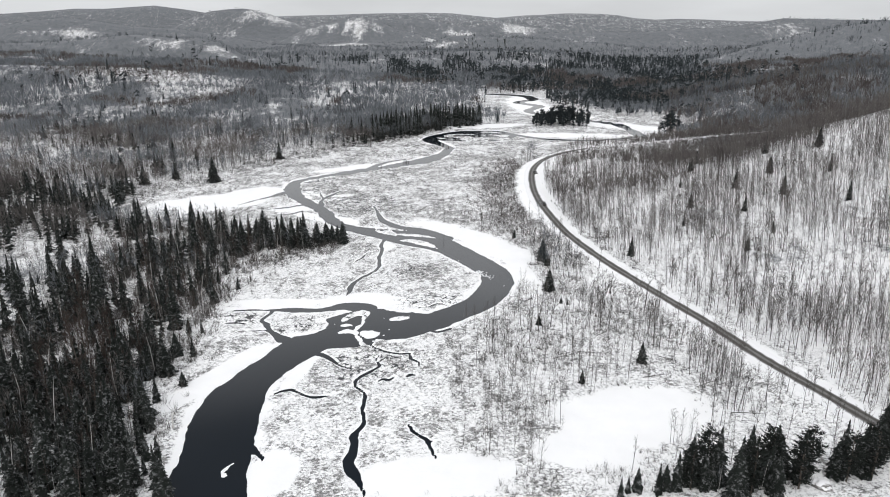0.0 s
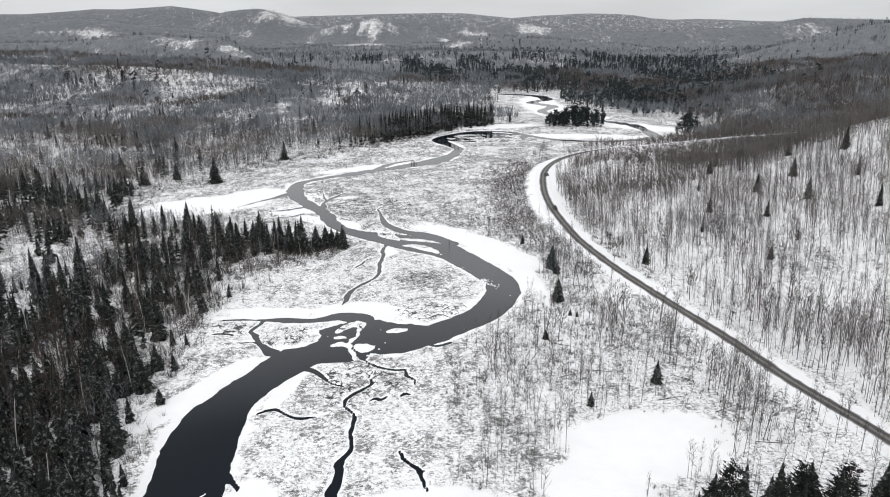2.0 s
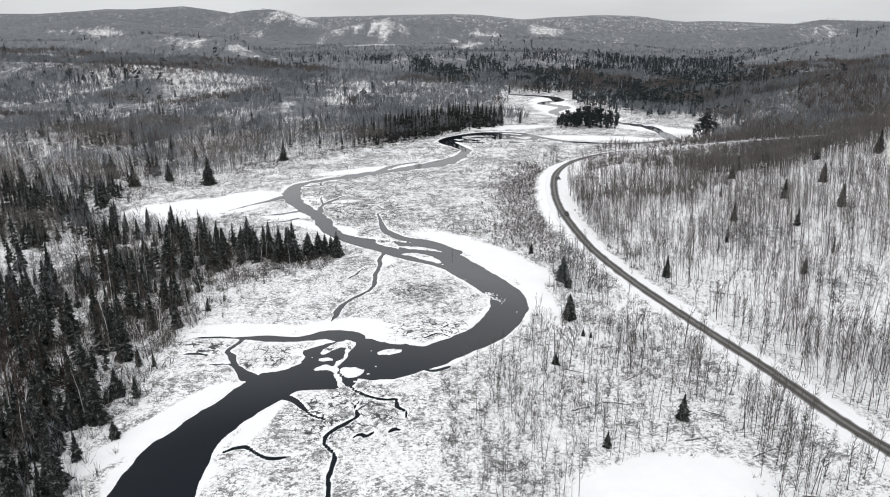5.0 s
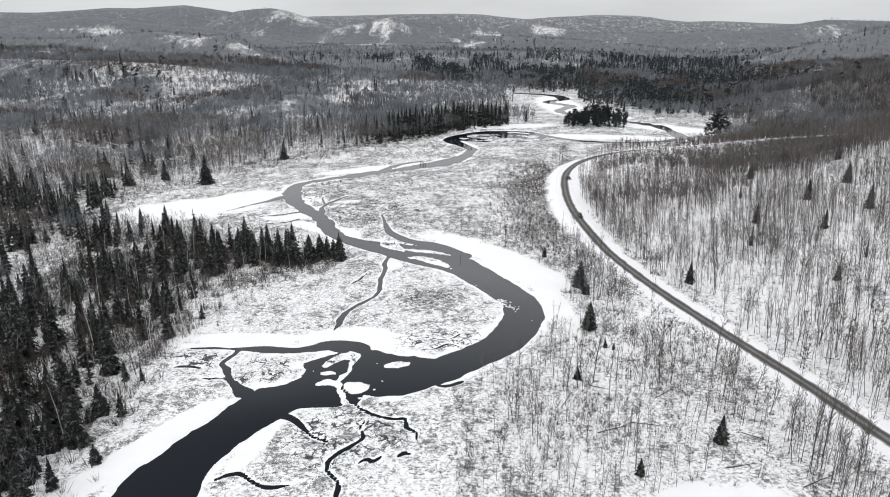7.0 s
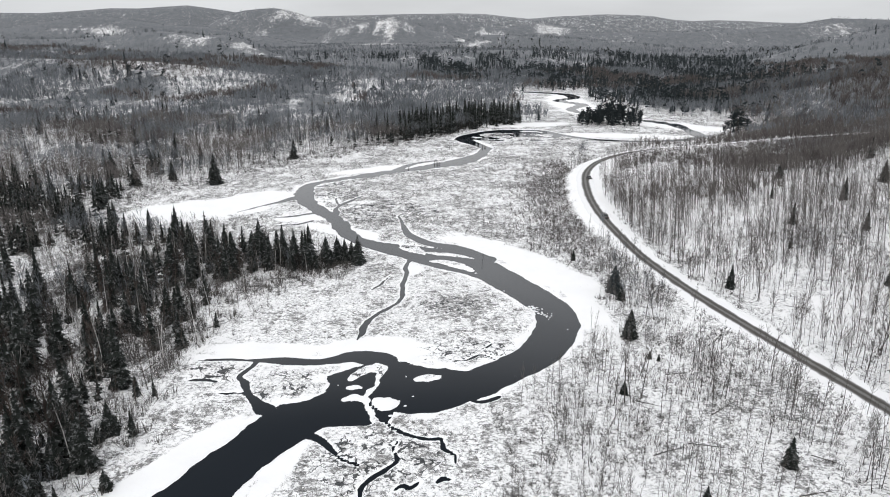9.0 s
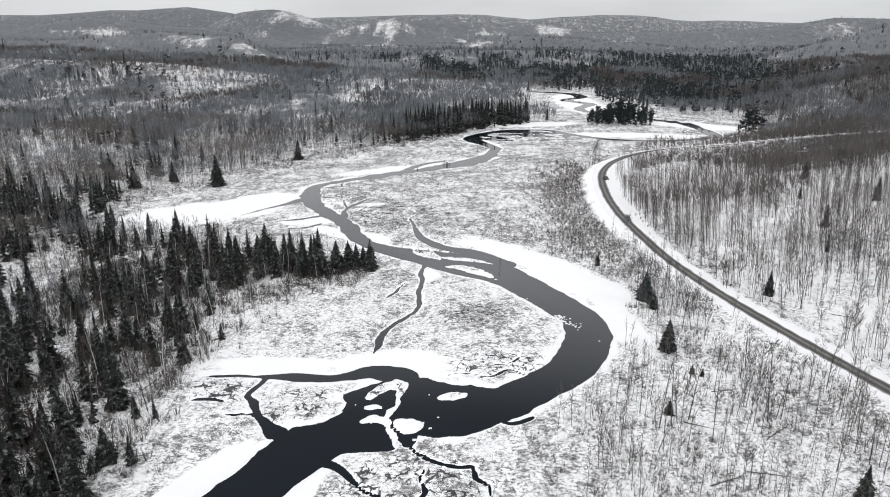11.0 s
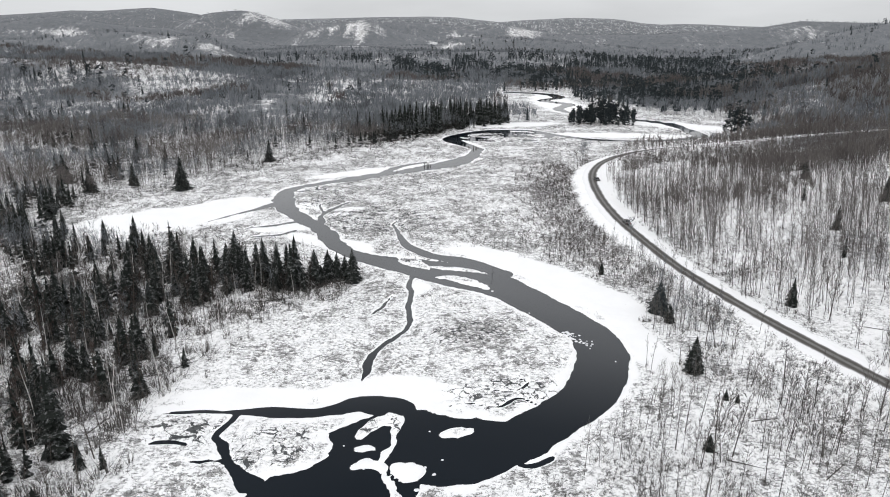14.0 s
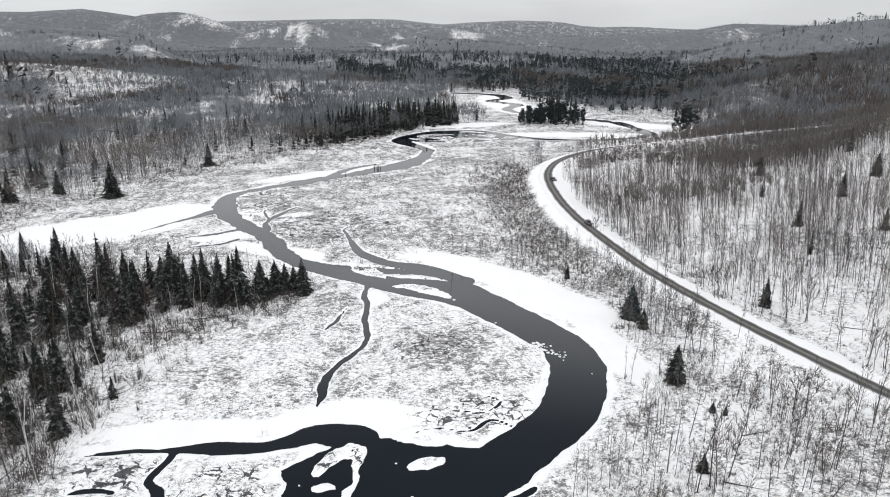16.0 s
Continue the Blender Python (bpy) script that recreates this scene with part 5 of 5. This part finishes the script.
# far woods
x, y = scatter(nrg, -2000, 2000, 1150, 2600, 27)
out, ok = woodland(x, y)
ok &= (nrg.uniform(0, 1, len(x)) < 0.65 + 0.35 * off_snow(x, y)) & off_lake(x, y)
bake("leafless_wood", THICKET, x[ok], y[ok], nrg.uniform(7, 11, ok.sum()) * (1 - 0.45 * ease(y[ok], 2250, 2400)), nrg, [PALE_HAZED_TWIG], "far-off leafless woodland over rolling hills", "woodland")
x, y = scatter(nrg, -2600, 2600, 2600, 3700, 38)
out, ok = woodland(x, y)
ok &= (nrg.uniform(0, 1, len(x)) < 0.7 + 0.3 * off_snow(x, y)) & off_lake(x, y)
bake("leafless_wood", THICKET, x[ok], y[ok], nrg.uniform(5, 8, ok.sum()), nrg, [PALE_HAZED_TWIG], "woodland on hills near the horizon", "woodland")

# spruces: behind the point, along the far marsh edge and in drifts over the plain
x, y = scatter(nrg, -330, 60, 45, 620, 4.9)
out, ok = woodland(x, y)
drift = fbm(x / 55, y / 55, 3, 71)
ok &= ~right_side(x, y)
edge_belt = ease(y + 0.9 * x, 370, 500) * (1 - ease(out, 30, 70)) * ease(x, -95, -30)
dens = 0.03 + 0.74 * edge_belt + 0.15 * ease(drift, 0.56, 0.70)
dens = np.where((x < -60) & (y < 250 + 95 * ease(-x, 110, 165)), (0.16 + 0.34 * ease(out, 18, 45)) * ease(fbm(x / 18, y / 18, 3, 53), 0.32, 0.52) * (1 - 0.45 * ease(y, 165, 190) * (1 - ease(y, 215, 240))) + 0.46 * ease(-x, 100, 130) * ease(y, 225, 255), dens)
dens = dens + 0.28 * (1 - ease(blob(x, y, -105, 136, 24, 44, 0), 0.75, 1.1))
dens = dens * (1 - 0.85 * glade(x, y))
ok &= (nrg.uniform(0, 1, len(x)) < dens) & ((x < 15) | (y > 460))
bake("spruce_wood", MID_SPRUCE, x[ok], y[ok], nrg.uniform(5, 14, ok.sum()) * (1 + 0.55 * edge_belt[ok]), nrg, [NEEDLES], "dark spruces scattered through leafless woods", "woodland")
x, y = scatter(nrg, -900, 1300, 560, 1700, 8.8)
out, ok = woodland(x, y)
drift = fbm(x / 80, y / 280, 4, 73)
line_y = np.interp(x, [-220, -103, 20, 113, 143, 300, 900], [1600, 1500, 1130, 930, 850, 800, 960])
belt = (1 - ease(np.abs(y - line_y), 60, 190 + 90 * ease(x, 100, 300))) * ease(x, -230, -60)
side = x / y
mass = ease(side, -0.08, -0.02) * (1 - ease(side, 0.34, 0.46)) * ease(y, 1130 - 400 * ease(side, 0.10, 0.15), 1210 - 400 * ease(side, 0.10, 0.15))
belt = np.maximum(0.8 * belt * (1 - ease(side, 0.44, 0.54)), 0.72 * mass * (1 - ease(y, 1400, 1700)) * ease(fbm(x / 42, y / 240, 3, 74), 0.36, 0.56))
ok &= nrg.uniform(0, 1, len(x)) < 0.008 + 0.95 * belt * ease(drift, 0.26, 0.46) + (0.05 + 0.30 * (x > 200) * (side < 0.48)) * ease(drift, 0.50, 0.66)
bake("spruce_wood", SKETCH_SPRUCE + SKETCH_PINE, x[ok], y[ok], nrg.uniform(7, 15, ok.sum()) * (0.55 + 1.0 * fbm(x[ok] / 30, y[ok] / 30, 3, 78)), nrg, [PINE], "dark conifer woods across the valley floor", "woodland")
x, y = scatter(nrg, -1300, 1300, 1500, 2200, 20)
out, ok = woodland(x, y)
ok &= nrg.uniform(0, 1, len(x)) < 0.45 * ease(fbm(x / 210, y / 210, 4, 75), 0.52, 0.68) * off_lake(x, y)
bake("spruce_wood", SKETCH_SPRUCE[:1] + SKETCH_PINE, x[ok], y[ok], nrg.uniform(9, 15, ok.sum()), nrg, [NEEDLES], "far-off dark conifer woods", "woodland")
# the wooded knoll between the river arms
x, y = scatter(nrg, 105, 165, 560, 625, 5.2)
mound = blob(x, y, 136, 592, 25, 24) + 0.9 * (fbm(x / 9, y / 9, 3, 77) - 0.5)
ok = mound < 1.0
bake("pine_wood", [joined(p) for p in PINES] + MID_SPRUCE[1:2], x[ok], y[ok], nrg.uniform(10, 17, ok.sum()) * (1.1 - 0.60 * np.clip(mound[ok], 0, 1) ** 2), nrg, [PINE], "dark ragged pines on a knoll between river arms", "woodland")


# ---------------------------------------------------------------- marsh brush
def tuft(n, wide, blade=0.055):
    s = Shape()
    for _ in range(n):
        x, y = rng.gauss(0, wide), rng.gauss(0, wide)
        s.blade((x, y, -0.05), (x + rng.gauss(0, 0.25), y + rng.gauss(0, 0.25), rng.uniform(0.5, 1.0)), blade, rng)
    return s.arrays()


TUFTS = [tuft(8, 0.35) for _ in range(5)]
CLUMPS = [tuft(5, 0.6, 0.16) for _ in range(5)]
x, y = scatter(nrg, -190, 95, 58, 330, 1.45)
gap = water_gap(x, y)
c = cover_at(x, y, gap)
ok = (gap > 1.0) & (nrg.uniform(0, 1, len(x)) < 0.75 * c * ease(fbm(x / 3.5, y / 3.5, 3, 81), 0.36, 0.6)) & (outside_marsh(x, y) < 20) & (road_gap(x, y) > 3)
bake("marsh_brush", TUFTS, x[ok], y[ok], nrg.uniform(0.4, 1.1, ok.sum()), nrg, [TWIG], "low grey brush and dead grass poking through snow", "brush")
x, y = scatter(nrg, -190, 260, 235, 660, 1.75)
gap = water_gap(x, y)
c = cover_at(x, y, gap)
ok = (gap > 1.5) & (nrg.uniform(0, 1, len(x)) < 0.8 * c * ease(fbm(x / 6, y / 9, 3, 83), 0.40, 0.60)) & (outside_marsh(x, y) < 12) & (road_gap(x, y) > 3)
bake("marsh_brush", CLUMPS, x[ok], y[ok], nrg.uniform(0.5, 1.35, ok.sum()), nrg, [BARK], "brownish brush across the frozen marsh", "brush")


def fan(n, wide):
    """A low bush: many fine stems that lean apart."""
    s = Shape()
    for _ in range(n):
        a, r = rng.uniform(0, math.tau), abs(rng.gauss(0, wide))
        root = (math.cos(a) * r * 0.3, math.sin(a) * r * 0.3, -0.05)
        s.blade(root, (math.cos(a) * r, math.sin(a) * r, rng.uniform(0.45, 1.0)), 0.026, rng)
    return s.arrays()


SHRUBS = [fan(18, 0.42) for _ in range(6)]
x, y = scatter(nrg, 5, 66, 236, 420, 1.55)
gap, rg = water_gap(x, y), road_gap(x, y)
ok = (gap > 6) & (rg > 7) & (rg < 36) & (cover_at(x, y, gap) > 0.25) & (nrg.uniform(0, 1, len(x)) < 0.75 * (1 - ease(rg, 14, 34)) + 0.15)
bake("roadside_brush", SHRUBS, x[ok], y[ok], nrg.uniform(1.2, 3.2, ok.sum()), nrg, [RUSSET], "dense reddish-brown brush below the road", "brush")
x, y = scatter(nrg, 96, 330, 372, 428, 1.6)
rg = road_gap(x, y)
ok = (rg > 0.8) & (rg < 12) & (y < np.interp(x, ROAD_LINE[::-1, 0][-60:], ROAD_LINE[::-1, 1][-60:])) & (nrg.uniform(0, 1, len(x)) < 0.75)
bake("roadside_brush", SHRUBS, x[ok], y[ok], nrg.uniform(2.2, 5.0, ok.sum()), nrg, [RUSSET], "brown brush below the road on the hillside", "brush")
x, y = scatter(nrg, 6, 84, 58, 236, 1.05)
gap, rg = water_gap(x, y), road_gap(x, y)
ok = (gap > 3.5) & (rg > 1.2) & ~inner_bank(x, y) & (nrg.uniform(0, 1, len(x)) < 0.80 * cover_at(x, y, gap) * (0.04 + 1.2 * ease(fbm(x / 6, y / 6, 3, 91), 0.44, 0.62)) * (1.15 - 0.75 * ease(x, 50, 68) * (1 - ease(y, 115, 135))))
bake("riverside_brush", SHRUBS, x[ok], y[ok], nrg.uniform(0.6, 2.3, ok.sum()), nrg, [TWIG], "grey brush in the snow beside the river", "brush")
x, y = scatter(nrg, -185, 40, 250, 560, 2.4)
gap, out = water_gap(x, y), outside_marsh(x, y)
ok = (gap > 5) & (out > -16) & (out < 14) & (x < 30) & (nrg.uniform(0, 1, len(x)) < 0.8 * ease(out, -16, 0) * ease(fbm(x / 9, y / 9, 3, 95), 0.34, 0.56))
bake("woodside_brush", SHRUBS, x[ok], y[ok], nrg.uniform(1.2, 3.6, ok.sum()), nrg, [BARK], "dark brush where leafless woods meet the marsh", "brush")
x, y = scatter(nrg, -130, -35, 58, 236, 1.4)
gap, out = water_gap(x, y), outside_marsh(x, y)
ok = (gap > 4) & (out > -12) & (nrg.uniform(0, 1, len(x)) < 0.95 * ease(out, -11, 2) * (0.4 + 0.6 * ease(y, 115, 140)) * ease(fbm(x / 8, y / 8, 3, 93), 0.26, 0.50))
bake("woodside_brush", SHRUBS, x[ok], y[ok], nrg.uniform(1.2, 4.6, ok.sum()), nrg, [TWIG], "grey brush along the edge of the spruce woods", "brush")


# ---------------------------------------------------------------- small things
def part(name, bm, material, parent, label=""):
    me = bpy.data.meshes.new(name)
    bm.to_mesh(me)
    bm.free()
    me.materials.append(material)
    ob = new(name, me)
    ob.parent = parent
    return tagged(ob, label)


def rounded_box(cx, cy, cz, sx, sy, sz, taper=1.0, edge=0.08):
    bm = bmesh.new()
    bmesh.ops.create_cube(bm, size=1.0)
    for v in bm.verts:
        k = taper if v.co.z > 0 else 1.0
        v.co = Vector((cx + v.co.x * sx * k, cy + v.co.y * sy * (k * 0.5 + 0.5), cz + v.co.z * sz))
    bmesh.ops.bevel(bm, geom=list(bm.edges), offset=edge, segments=2, affect="EDGES", profile=0.6)
    return bm


def wheel_shape(x, y, r=0.36, w=0.24):
    bm = bmesh.new()
    bmesh.ops.create_cone(bm, cap_ends=True, segments=16, radius1=r, radius2=r, depth=w, matrix=Matrix.Translation((x, y, r)) @ Matrix.Rotation(radians(90), 4, "X"))
    bmesh.ops.bevel(bm, geom=list(bm.edges), offset=0.03, segments=1, affect="EDGES")
    return bm


GLASS = make_paint("dark_window_glass", (0.012, 0.013, 0.015), 0.08)
LAMP_RED = make_paint("red_tail_lamp", (0.25, 0.01, 0.01), 0.2)
LAMP_WHITE = make_paint("clear_headlamp", (0.6, 0.6, 0.58), 0.15)


def car(x, y, heading, paint, label, length=4.5, tall=1.0):
    zz = float(road_level(np.array([x]), np.array([y]))[1][0]) + 0.18
    ob = new("car")
    ob.matrix_basis = pose(x, y, zz, 0, 0, heading)
    body = part("body", rounded_box(0, 0, 0.62, length, 1.78, 0.62, 0.96, 0.14), paint, ob)
    part("cabin", rounded_box(-0.2, 0, 1.08 + 0.1 * tall, length * 0.56, 1.55, 0.56 * tall, 0.78, 0.10), GLASS, ob)
    part("roof", rounded_box(-0.2, 0, 1.38 + 0.2 * tall - 0.02, length * 0.42, 1.30, 0.07, 0.95, 0.03), paint, ob)
    for px in (length * 0.31, -length * 0.31):
        for py in (0.80, -0.80):
            part("wheel", wheel_shape(px, py), DARK_TRIM, ob)
    for py in (0.62, -0.62):
        part("headlight", rounded_box(length / 2 - 0.03, py, 0.70, 0.10, 0.34, 0.16, 1, 0.02), LAMP_WHITE, ob)
        part("tail_light", rounded_box(-length / 2 + 0.03, py, 0.74, 0.10, 0.26, 0.20, 1, 0.02), LAMP_RED, ob)
    part("front_bumper", rounded_box(length / 2, 0, 0.42, 0.16, 1.7, 0.22, 1, 0.05), DARK_TRIM, ob)
    part("rear_bumper", rounded_box(-length / 2, 0, 0.42, 0.16, 1.7, 0.22, 1, 0.05), DARK_TRIM, ob)
    return tagged(ob, label, "car", "cars on the road")


car(71.2, 357, -80, make_paint("charcoal_car_paint", (0.03, 0.032, 0.035)), "small dark car on the gravel road bend")
car(62.9, 281, 91, make_paint("black_car_paint", (0.012, 0.012, 0.014)), "dark sport utility car on the gravel road", 4.8, 1.25)


def boulder(x, y, r):
    bm = bmesh.new()
    bmesh.ops.create_icosphere(bm, subdivisions=3, radius=1.0)
    for v in bm.verts:
        n = noise.noise(v.co * 1.3) * 0.35 + noise.noise(v.co * 3.1) * 0.10
        v.co = Vector((v.co.x * r * 1.25, v.co.y * r, max(v.co.z, -0.35) * r * 0.75)) * (1 + n)
    me = bpy.data.meshes.new("boulder")
    bm.to_mesh(me)
    bm.free()
    st = Mat("grey_boulder_under_snow", 0.85, 0.2)
    st.color(st.mix(st.step(st.math("ADD", st.up(), st.math("MULTIPLY", st.noise(1.5, 4), 0.5)), 0.75, 0.95), st.mix(st.noise(2.0, 5), (0.12, 0.115, 0.11), (0.28, 0.27, 0.26)), (0.86, 0.86, 0.87)))
    st.bump(st.noise(3.0, 4), 0.1, 0.5)
    me.materials.append(st.m)
    z, _ = ground_height(np.array([x]), np.array([y]))
    ob = new("boulder", me)
    ob.location = (x, y, float(z[0]) + r * 0.2)
    return tagged(ob, "large grey boulder capped with snow", "boulder")


boulder(80.3, 59.6, 1.6)


def snag(x, y, h, label):
    z, _ = ground_height(np.array([x]), np.array([y]))
    ob = new("dead_tree")
    ob.location = (x, y, float(z[0]))
    t = Shape()
    t.limb((0, 0, -0.3), (0.1, 0, h * 0.6), 0.22, 0.16, 6)
    t.limb((0.1, 0, h * 0.6), (0.2, 0.1, h), 0.16, 0.06, 5)
    t.limb((0.1, 0, h * 0.55), (0.9, 0.2, h * 0.95), 0.12, 0.05, 5)
    for _ in range(10):
        q, a = rng.uniform(0.3, 0.95), rng.uniform(0, math.tau)
        c = Shape()
        c.limb((0.1, 0, h * q), (math.cos(a) * 0.9, math.sin(a) * 0.9, h * q + rng.uniform(-0.2, 0.5)), 0.04, 0.01, 3)
        new("branch", tri_mesh("branch", *c.arrays(), [TWIG])).parent = ob
    new("trunk", tri_mesh("trunk", *t.arrays(), [BIRCH])).parent = ob
    return tagged(ob, label, "dead tree")


snag(-86.5, 243, 14, "pale broken-topped dead tree above the spruces")
snag(-60, 88, 5, "pale dead tree leaning at the river bank")


def pilings(x, y, n):
    """Old stakes standing in the water."""
    for k in range(n):
        s = Shape()
        s.limb((0, 0, -1.5), (rng.gauss(0, 0.15), rng.gauss(0, 0.15), rng.uniform(0.9, 1.9)), 0.24, 0.19, 7)
        ob = new("wooden_stake", tri_mesh("wooden_stake", *s.arrays(), [SPRUCE_BARK]))
        ob.location = (x + k * 0.9 - 0.45 * (n - 1) + rng.gauss(0, 0.2), y + rng.gauss(0, 0.5), 0)
        tagged(ob, "dark weathered wooden stake standing in the river", "stake", "stakes in the river")


pilings(-8.8, 411.6, 4)
pilings(-24.8, 396.5, 1)
pilings(18.5, 470, 2)
pilings(22.4, 470, 3)


def ice_floe(x, y, r):
    n = rng.randrange(6, 10)
    ring = [(math.cos(math.tau * k / n) * r * rng.uniform(0.65, 1.1) * 1.3, math.sin(math.tau * k / n) * r * rng.uniform(0.65, 1.1)) for k in range(n)]
    pts = [(a, b, -0.08) for a, b in ring] + [(a * 0.93, b * 0.93, 0.10) for a, b in ring] + [(0, 0, 0.13)]
    tris = []
    for k in range(n):
        j = (k + 1) % n
        tris += [(k, j, n + j), (k, n + j, n + k), (n + k, n + j, 2 * n)]
    ob = new("ice_floe", tri_mesh("ice_floe", np.array(pts), np.array(tris), [SNOW_ICE]))
    ob.location = (x, y, 0.0)
    ob.rotation_euler = (0, 0, rng.uniform(0, 6))
    tagged(ob, "small white slab of snow-covered ice afloat", "ice floe", "ice floes on the river")


ice_mat = Mat("snow_covered_ice", 0.6, 0.3)
ice_mat.color(ice_mat.mix(ice_mat.noise(0.8, 4), (0.72, 0.74, 0.77), (0.88, 0.88, 0.89)))
SNOW_ICE = ice_mat.m
for _ in range(34):
    u = rng.uniform(0, 1)
    ice_floe(21.0 + 5.5 * u + rng.gauss(0, 0.6), 192 - 6.5 * u + rng.gauss(0, 1.6), rng.uniform(0.15, 0.6) * (1.15 - 0.6 * u))
for fx, fy, fr in ((29.5, 176.5, 0.35), (-28, 153.5, 0.3), (-27.5, 157, 0.5), (-13, 150, 0.35), (-24.5, 139, 0.3), (-11, 141, 0.4), (-40, 84, 0.5),
                   (-13.5, 134, 0.5), (-15.5, 133, 0.8), (-12.5, 137, 0.6), (-14, 139, 0.5), (14.5, 205, 0.4), (-28.5, 146, 0.3)):
    ice_floe(fx, fy, fr * 0.6)


x, y = scatter(nrg, 62, 240, 60, 330, 2.2)
ok = (road_gap(x, y) > 2.5) & right_side(x, y) & (nrg.uniform(0, 1, len(x)) < 0.70 * ease(fbm(x / 10, y / 10, 3, 95), 0.38, 0.58))
bake("slope_brush", SHRUBS, x[ok], y[ok], nrg.uniform(0.6, 1.8, ok.sum()), nrg, [TWIG], "low grey brush on the snowy slope above the road", "brush")


def fallen_log(x, y, length, turn):
    s = Shape()
    s.limb((0, 0, 0.12), (length * 0.55, 0.1, 0.22), 0.10, 0.08, 6)
    s.limb((length * 0.55, 0.1, 0.22), (length, 0, 0.35), 0.08, 0.02, 5)
    for _ in range(7):
        q, a = rng.uniform(0.4, 1), rng.uniform(0.2, 2.8)
        s.limb((length * q, 0, 0.25), (length * q + 0.5, math.cos(a) * 1.0, 0.25 + math.sin(a) * 0.9), 0.035, 0.01, 3)
    z, _ = ground_height(np.array([x]), np.array([y]))
    ob = new("fallen_log", tri_mesh("fallen_log", *s.arrays(), [BARK]))
    ob.matrix_basis = pose(x, y, float(z[0]), 0, 0, turn)
    tagged(ob, "fallen leafless tree trunk lying in the snow", "log", "fallen logs")


for fx, fy, fl, ft in ((36, 118, 7, 20), (44, 122, 8, -15), (52, 132, 7, 35), (38, 138, 6, -30), (58, 106, 8, 10), (66, 118, 6, -40), (30, 128, 7, 60),
                       (48, 150, 6, 5), (70, 100, 9, 25), (74, 88, 8, -10), (-60, 214, 9, 8), (-70, 208, 8, -12), (-68, 176, 6, 40), (100, 150, 7, -25),
                       (108, 176, 8, 15), (94, 188, 6, -35), (120, 160, 7, 30), (-76, 150, 7, 70)):
    fallen_log(fx, fy, fl, ft)


x, y = scatter(nrg, 4, 92, 66, 232, 2.2)
gap, rg = water_gap(x, y), road_gap(x, y)
ok = (gap > 5) & (rg > 1.0) & ~inner_bank(x, y) & ~right_side(x, y) & (nrg.uniform(0, 1, len(x)) < 1.0 * cover_at(x, y, gap) * ease(x, 4, 16) * ease(fbm(x / 14, y / 14, 3, 97), 0.32, 0.56))
bake("riverside_saplings", POLES, x[ok], y[ok], nrg.uniform(3.5, 11, ok.sum()), nrg, [TWIG], "thin leafless saplings between river and road", "saplings")
